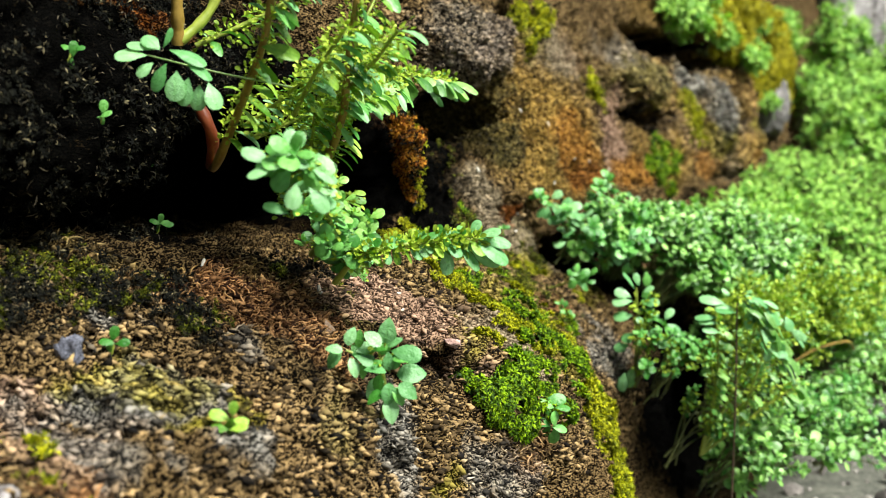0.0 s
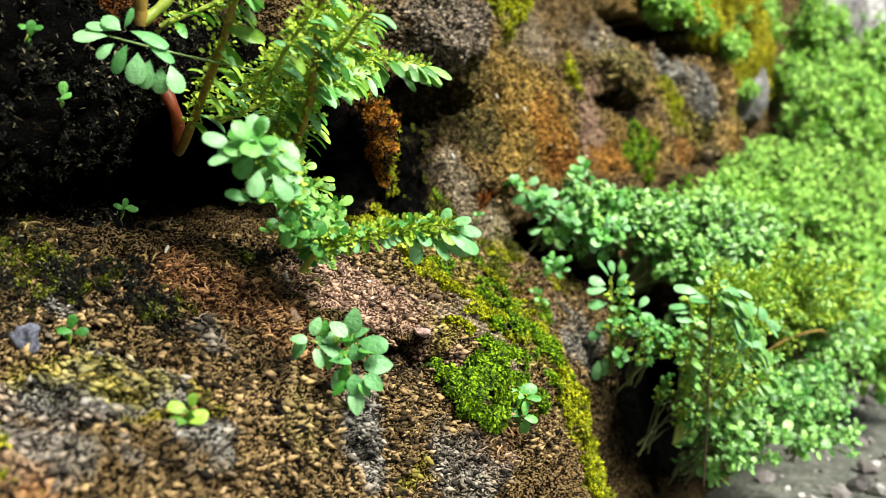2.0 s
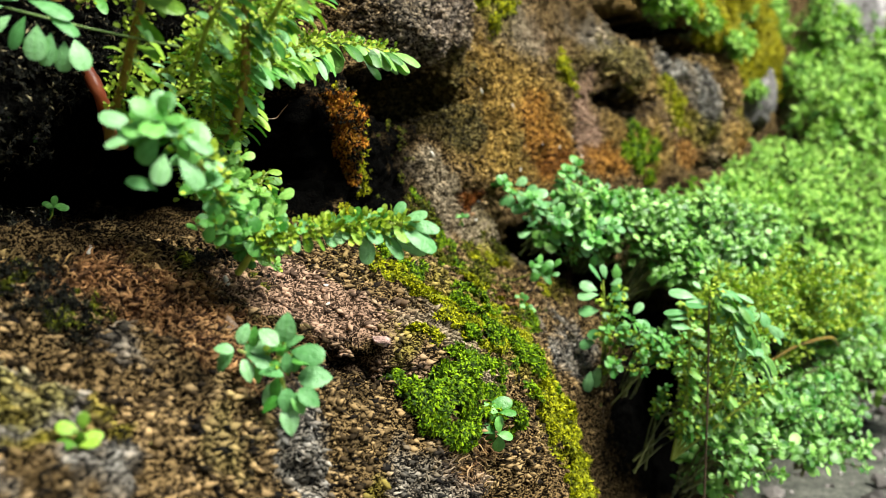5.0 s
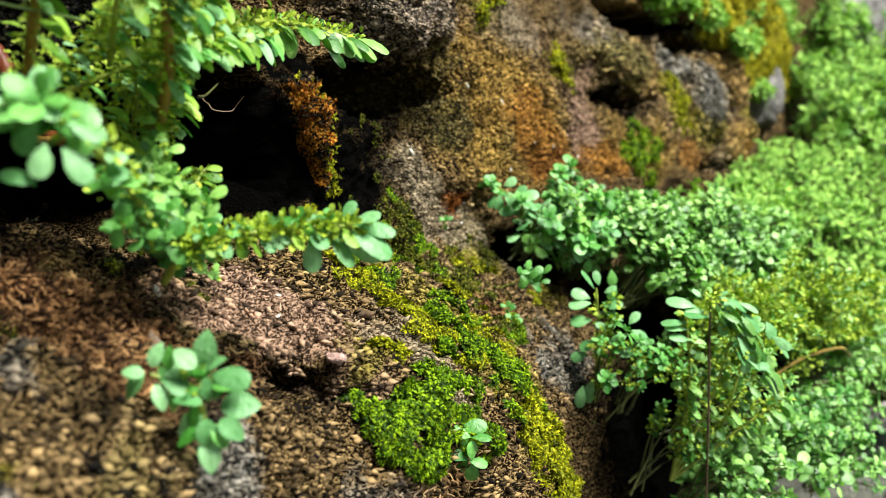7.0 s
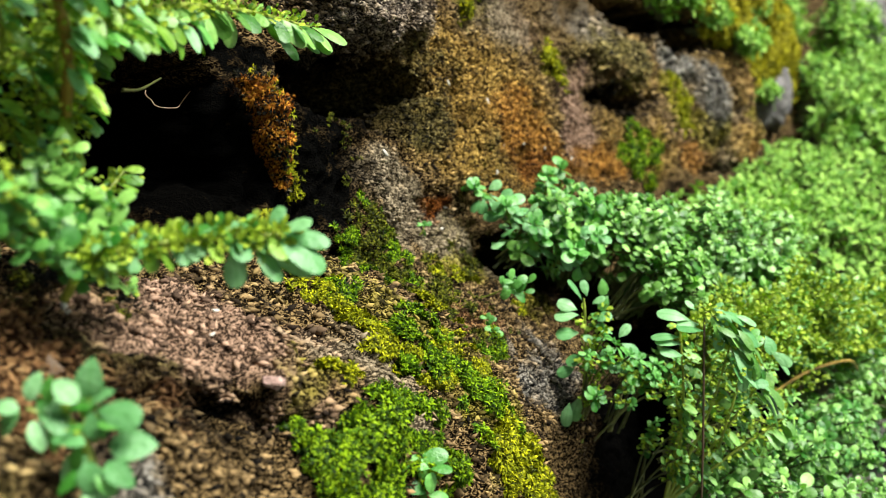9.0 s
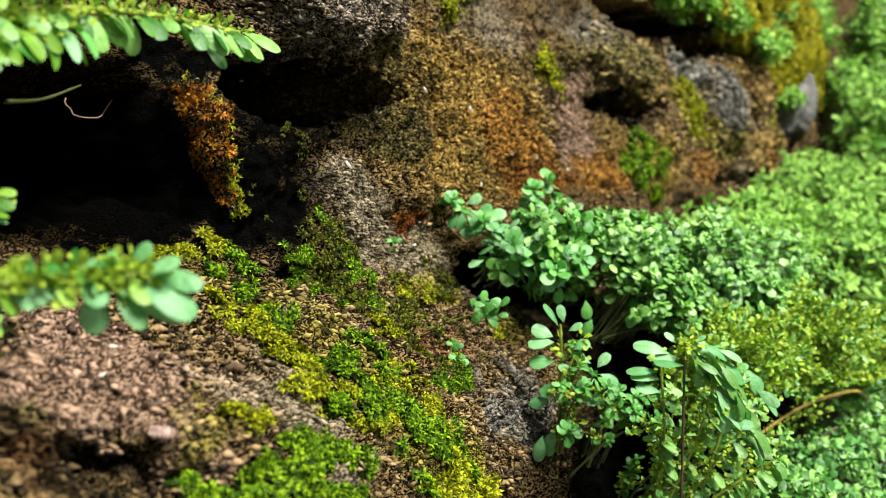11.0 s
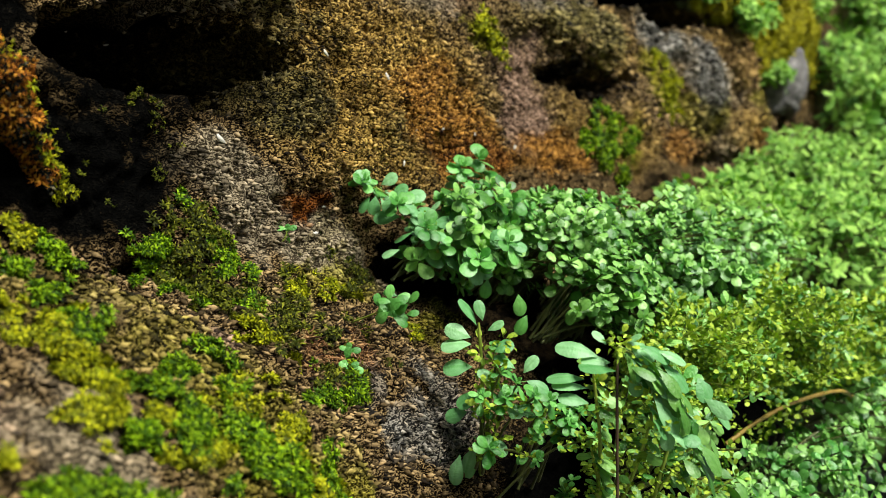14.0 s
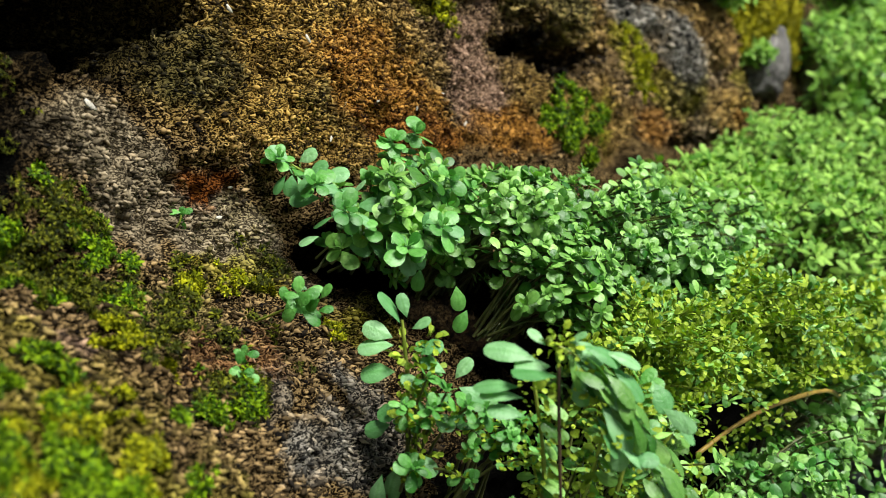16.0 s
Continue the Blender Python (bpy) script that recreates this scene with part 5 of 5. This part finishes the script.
for dz in (-0.004, -0.007, -0.0095, -0.012, -0.015, -0.0215, -0.024):
    g.tiny(np.array((0.2465, -0.0515, -0.011 + dz)) + ACROSS * rng.uniform(-0.001, 0.004), 16, 0.003, 0.0018)
g.stem([(0.2480, -0.0790, -0.075), (0.2415, -0.0815, -0.045), (0.2385, -0.0825, -0.024), (0.2380, -0.0828, -0.0150)], 0.0003, 0.00025, STEM_DARK, "stem", "dark brown upright stem")
top = np.array((0.2375, -0.0830, -0.0140))
g.face(top, ((-5.8, -5.9, 172, 7.6, 0), (-5.2, -7.6, 176, 7.0, 0), (-5.0, -10.2, 166, 6.2, 0), (-3.4, -1.9, 161, 8.2, 0), (-1.2, -3.0, 166, 6.0, 1), (-0.4, -4.4, 172, 6.6, 1), (-2.0, 0.2, 130, 3.4, 1), (1.5, 0.6, 42, 3.2, 1)), 0.001, 0.0006, 1.0, LEAF_PALE_SHEEN)
g.tiny(top + (0, 0, 0.0008), 40, 0.0026, 0.0015)
for k in range(9):
    g.tiny(np.array((0.2385 + 0.0008 * k, -0.0825, -0.018 - 0.0028 * k)), 9, 0.0026, 0.0017)
g.stem([top, top + 0.001 * (ACROSS * 4.5 + np.array((0, 0, -3.0))), top + 0.001 * (ACROSS * 6.2 + np.array((0, 0, -8.5))), top + 0.001 * (ACROSS * 8.2 + np.array((0, 0, -14.5)))], 0.00022, 0.00015)
g.face(top, ((1.6, 0.8, -18, 6.4, 1), (3.4, 0.2, -26, 7.2, 0), (1.2, -1.4, -40, 7.0, 1), (3.0, -2.6, -36, 8.0, 0), (4.4, -4.6, -38, 8.6, 0), (5.4, -6.8, -44, 8.6, 0), (5.9, -8.3, -52, 8.2, 0), (5.4, -10.3, -58, 7.4, 0), (6.6, -0.8, -16, 5.6, 0), (7.6, -3.0, -40, 7.0, 0), (2.4, -3.6, -62, 6.0, 1),
    (8.8, -14.9, -16, 4.8, 1), (10.2, -16.7, 12, 4.4, 1), (8.4, -14.0, -74, 5.0, 1), (12.0, -15.6, -30, 4.6, 1), (14.0, -5.5, -70, 4.6, 3), (15.0, -9.0, -30, 5.4, 0), (16.5, -11.0, -35, 5.6, 0)), 0.001, 0.0009, 1.0, LEAF_PALE_SHEEN)
for k in range(7):
    g.tiny(top + 0.001 * (ACROSS * (3.0 + 0.8 * k) + np.array((0, 0, -1.2 - 2.1 * k))), 7, 0.002, 0.0015)
g.sprig([(0.262, -0.080, -0.050), (0.257, -0.087, -0.030), (0.255, -0.089, -0.0215)], 9, (0.0034, 0.0052), 0.0016, 12, 0.003, 0.2, 1)
g.tuft((0.262, -0.061, -0.038), (0.013, 0.012, 0.012), 11, 0.0031, 14, 0.0012, 1)
g.tuft((0.249, -0.055, -0.030), (0.008, 0.008, 0.014), 9, 0.0031, 14, 0.0012, 1)
g.tuft((0.257, -0.066, -0.056), (0.012, 0.010, 0.014), 8, 0.0031, 14, 0.0012, 1)
g.tuft((0.277, -0.078, -0.042), (0.019, 0.018, 0.017), 24, 0.0031, 14, 0.0012, 1)
for k in range(44):
    u = rng.uniform(1.0, 15.0)
    at = top + 0.001 * (ACROSS * u + np.array((0, 0, 0.5 - 0.085 * u * u * 0.9 - rng.uniform(0, 5.0)))) + TOWARD * rng.uniform(-0.004, 0.003)
    a = radians(-34 - 1.4 * u + rng.normal(0, 9))
    g.leaf(at, ACROSS * math.cos(a) + np.array((0, 0, math.sin(a))) + TOWARD * rng.uniform(-0.3, 0.5), TOWARD * 0.6 + np.array((0, 0, 0.8)) + rng.normal(0, 0.25, 3), rng.uniform(0.0050, 0.0074), 4 if k % 3 else 0, rng.uniform(0.85, 1.1), (LEAF, LEAF_PALE_SHEEN, LEAF_PALE_SHEEN)[k % 3])
for tip, droop in (((0.245, -0.075, -0.018), -34), ((0.255, -0.085, -0.022), -40), ((0.262, -0.092, -0.030), -44), ((0.268, -0.095, -0.042), -46), ((0.252, -0.072, -0.036), -36)):
    foot, tip = np.array((0.262, -0.066, -0.066)), np.array(tip)
    g.comb([foot, (foot + tip) / 2 + (-0.001, -0.003, 0.003), tip], 15, (0.0038, 0.0054), droop, 160, 0.5, 0, 11, 0.0012, 0.0026, 0.0004, start=0.25, mats=(LEAF, LEAF_PALE_SHEEN, LEAF_PALE_SHEEN, LEAF_FRESH))
g.finish()

y = Plant((0.33, -0.065, -0.055), "wide yellow-green herb with a long tan stem", leaf=LEAF_FRESH, limit=200)
y.stem([(0.3130, -0.0810, -0.0445), (0.3260, -0.0860, -0.0400), (0.3400, -0.0915, -0.0370), (0.3600, -0.0985, -0.0360), (0.39, -0.098, -0.042)], 0.0005, 0.0006, STEM_ORANGE, "stem", "long tan creeping stem")
for u in np.linspace(0, 1, 12):
    y.tiny(np.array((0.318, -0.083, -0.0425)) + u * np.array((0.055, -0.019, 0.0085)) + (0, 0, rng.uniform(-0.003, 0.005)), 16, 0.0034, 0.0017)
y.sprigs((0.306, -0.076, -0.024), (0.028, 0.018, 0.015), 56, (0.0018, 0.0026), 0.0015, 11, shape=0)
y.sprigs((0.345, -0.084, -0.020), (0.040, 0.022, 0.017), 64, (0.0018, 0.0028), 0.0016, 11, shape=0)
y.sprigs((0.400, -0.092, -0.026), (0.045, 0.022, 0.017), 54, (0.0026, 0.0040), 0.0023, 9, 0.0028, shape=0)
y.finish()

k = Plant((0.38, -0.07, -0.08), "low green herb mat under the tan stem", tiny=LEAVES, limit=120)
k.tuft((0.350, -0.094, -0.056), (0.038, 0.018, 0.013), 23, 0.0036, 5, 0.0012, 1)
k.tuft((0.42, -0.092, -0.048), (0.06, 0.026, 0.025), 75, 0.0045, 5, 0.0012, 1)
k.tuft((0.296, -0.074, -0.072), (0.020, 0.016, 0.014), 30, 0.0042, 5, 0.0012, 1)
k.tuft((0.302, -0.092, -0.064), (0.018, 0.014, 0.013), 22, 0.0042, 5, 0.0012, 1)
k.tuft((0.288, -0.080, -0.064), (0.03, 0.018, 0.014), 28, 0.0036, 5, 0.0012, 1)
for spot, wide, count in (((0.330, -0.082, -0.062), (0.022, 0.014, 0.012), 26), ((0.362, -0.090, -0.060), (0.024, 0.014, 0.012), 26), ((0.345, -0.102, -0.072), (0.024, 0.014, 0.012), 24), ((0.322, -0.066, -0.046), (0.022, 0.012, 0.012), 30), ((0.310, -0.060, -0.032), (0.016, 0.010, 0.008), 20)):
    k.tuft(spot, wide, count, 0.0034, 8, 0.0012, 1)
k.finish()

m = Plant((0.5, -0.01, -0.01), "broad pale green herb mat spreading over the far rock", leaf=LEAF_FRESH, tiny=LEAVES_FAR, limit=60, coarse=True)
for c, rad, n in (((0.42, -0.045, 0.002), (0.06, 0.03, 0.019), 56), ((0.49, -0.035, 0.010), (0.07, 0.03, 0.024), 60), ((0.56, -0.055, 0.004), (0.08, 0.035, 0.032), 64),
                  ((0.63, -0.035, 0.034), (0.09, 0.03, 0.030), 60), ((0.68, -0.060, 0.018), (0.10, 0.04, 0.045), 60), ((0.50, -0.075, -0.005), (0.06, 0.03, 0.03), 50)):
    m.tuft(c, rad, 3 * n, 0.0056, 3, 0.0022, 1, stem=0.0005)
m.finish()

q = Plant((0.8, -0.02, 0.0), "tall pale green herb mat at the far end of the rock", leaf=LEAF_FRESH, tiny=LEAVES_FAR, limit=40, coarse=True)
for c, rad, n in (((0.80, -0.06, 0.08), (0.12, 0.04, 0.06), 60), ((0.95, -0.075, 0.12), (0.12, 0.05, 0.08), 60), ((0.85, -0.085, 0.00), (0.14, 0.04, 0.06), 60), ((0.70, -0.085, -0.04), (0.12, 0.03, 0.04), 50), ((1.05, -0.09, 0.04), (0.14, 0.05, 0.09), 60), ((0.90, -0.03, 0.165), (0.07, 0.03, 0.05), 40), ((0.58, -0.105, -0.06), (0.09, 0.03, 0.03), 50)):
    q.tuft(c, rad, 3 * n, 0.0095, 3, 0.004, 1, stem=0.0007)
q.finish()

u = Plant((0.55, 0.0, 0.125), "bright yellow-green herb tuft hanging over the dark cleft", leaf=LEAF_FRESH, tiny=LEAVES_FAR, limit=40, coarse=True)
for c, rad, n in (((0.475, -0.004, 0.1230), (0.035, 0.011, 0.009), 34), ((0.530, -0.006, 0.1260), (0.030, 0.011, 0.010), 30), ((0.500, -0.004, 0.138), (0.06, 0.011, 0.010), 30), ((0.580, -0.018, 0.1170), (0.018, 0.008, 0.007), 16), ((0.63, -0.010, 0.130), (0.025, 0.010, 0.007), 14), ((0.676, -0.010, 0.1035), (0.014, 0.007, 0.006), 12), ((0.70, 0.0, 0.160), (0.06, 0.010, 0.010), 24)):
    u.tuft(c, rad, 2 * n, 0.0055, 3, 0.0022, 1, stem=0.0005)
for c, rad, n in (((0.84, -0.018, 0.128), (0.05, 0.014, 0.03), 30), ((0.80, 0.0, 0.175), (0.07, 0.012, 0.02), 30)):
    u.tuft(c, rad, 2 * n, 0.0070, 3, 0.003, 1, stem=0.0005)
u.finish()


# ---------------------------------------------------------------- stones and litter
def stone(name, at, radii, label, category, mat, turn=0.0, seed=1, level=4, rough=0.22, box=0.8):
    bm = bmesh.new()
    bmesh.ops.create_icosphere(bm, subdivisions=level, radius=1.0)
    bm.verts.ensure_lookup_table()
    v = np.array([p.co[:] for p in bm.verts])
    f = [tuple(q.index for q in p.verts) for p in bm.faces]
    bm.free()
    n = fractal(v, 0.9, 4, seed, 0.55)
    v = np.sign(v) * np.abs(v) ** box
    v = v * (1 + rough * n)[:, None] * np.asarray(radii)
    ob = new(name, mesh_of(name, v, f, mat))
    ob.location, ob.rotation_euler = at, (0, 0, radians(turn))
    return tagged(ob, label, category)


p = on_rock(0.0470, -0.0160)
stone("pebble", p + (0, -0.0005, 0.0005), (0.0019, 0.0018, 0.0023), "blue-grey pebble lodged in the soil", "stone", BLUE_STONE, 20, 6, 4, 0.42)
p = on_rock(0.120, -0.0194)
stone("stone_chip", p + (-0.0004, -0.0004, 0.0006), (0.0022, 0.0016, 0.0008), "small pink stone chip on the ledge", "stone", PINK_STONE, 30, 9, 3, 0.5)
p = on_rock(0.72, 0.105)
stone("boulder", p + (0, 0.012, 0.002), (0.046, 0.028, 0.025), "bare grey boulder between moss and herbs", "stone", GREY_STONE, 15, 15, 4, 0.25, 0.55)
stone("stone_pillar", (1.17, -0.015, 0.1), (0.05, 0.05, 0.45), "pale weathered upright stone at the end of the wall", "stone", PALE_STONE, 0, 21, 5)


def husk(x, z, size, turn, label):
    at, n = surface(x, z)
    v, f = BALL
    fr = frames_of(at + n * 0.0010, [(math.cos(turn), 0, math.sin(turn))], n, size, size * 0.45, size * 0.3)[0]
    ob = new("husk", mesh_of("husk", np.asarray(v), f, HUSK))
    full = np.eye(4)
    full[:3] = fr
    ob.matrix_basis = Matrix(full.tolist())
    tagged(ob, label, "litter", "pale husks on the rock")


for x, z, s, a in ((0.0797, -0.0030, 0.0014, 1.2), (0.2725, 0.0446, 0.0015, -0.7), (0.2134, 0.0240, 0.0017, -0.5), (0.2883, 0.0330, 0.0009, 1.4), (0.3182, 0.0361, 0.0011, 1.0), (0.2826, 0.0245, 0.0010, 1.3), (0.2451, 0.0057, 0.0011, 0.2),
                   (0.2475, 0.0462, 0.0013, -0.6), (0.2998, 0.0349, 0.0009, 0.4), (0.2504, 0.0128, 0.0009, 0.1), (0.205, 0.049, 0.0012, 0.1), (0.214, 0.046, 0.0010, 0.3), (0.125, -0.010, 0.0010, 0.0), (0.120, -0.013, 0.0008, 0.4),
                   (0.396, 0.0655, 0.0016, 0.5), (0.424, 0.0615, 0.0018, 0.2), (0.345, 0.0330, 0.0011, 0.9), (0.330, 0.0400, 0.0010, 0.2), (0.0975, -0.0085, 0.0015, -0.9)):
    husk(x, z, s, a, "tiny pale seed husk stuck to the rock")

p = on_rock(0.0885, -0.0150)
v, fc = SHAPES[0]
dry = new("dry_petal", mesh_of("dry_petal", v, fc, DRY))
full = np.eye(4)
full[:3] = frames_of(p + (-0.0008, -0.0012, 0.0026), (0.15, -0.25, -1), (-0.8, -0.55, 0.35), 0.0046, 0.0050)[0]
dry.matrix_basis = Matrix(full.tolist())
tagged(dry, "brown dried petal lying on the ledge", "litter")


def gravel():
    heap = Heap()
    n = 2600
    at = np.stack([rng.uniform(0.2, 1.3, n), rng.uniform(-0.34, -0.07, n), np.full(n, -0.105)], -1)
    s = 0.0012 + 0.006 * rng.random(n) ** 3
    at[:, 2] += s * 0.25
    heap.add(*BALL, frames_of(at, rng.normal(0, 1, (n, 3)) * (1, 1, 0.2), rng.normal(0, 0.15, (n, 3)) + (0, 0, 1), s, s * rng.uniform(0.6, 1, n), s * rng.uniform(0.4, 0.8, n)))
    tagged(new("gravel", heap.mesh("gravel", GRIT, soft=False)), "loose grey and tan gravel on the ground", "gravel", kind="stuff")


gravel()


def curl():
    """A dead leaf, rolled up and stuck to the dark rock."""
    p, n = surface(0.0440, 0.0065)
    ts = np.linspace(0, 1, 9)
    a = 2.6 * ts
    path = p[0] + n[0] * 0.0006 + 0.0034 * (np.outer(np.sin(a), ACROSS) + np.outer(1 - np.cos(a), (0, 0, 0.8)))
    wide = 0.0006 * np.sin(np.pi * (0.12 + 0.8 * ts))[:, None]
    v = np.concatenate([path + TOWARD * wide + (0, 0, 0.0003), path - TOWARD * 0 , path + (0, 0, 1) * wide * 1.4 - TOWARD * wide * 0.6])
    f = [(r * 9 + q, r * 9 + q + 1, ((r + 1) % 3) * 9 + q + 1, ((r + 1) % 3) * 9 + q) for r in range(3) for q in range(8)]
    tagged(new("dead_leaf", mesh_of("dead_leaf", v, f, DRY)), "curled brown dead leaf on black rock", "litter")


curl()
p = on_rock(0.0176, -0.0300)
stone("stone_chip", p + (0, -0.0010, 0.0005), (0.0042, 0.0030, 0.0022), "pale flat stone chip on the ledge edge", "stone", PALE_STONE, 35, 12, 3)
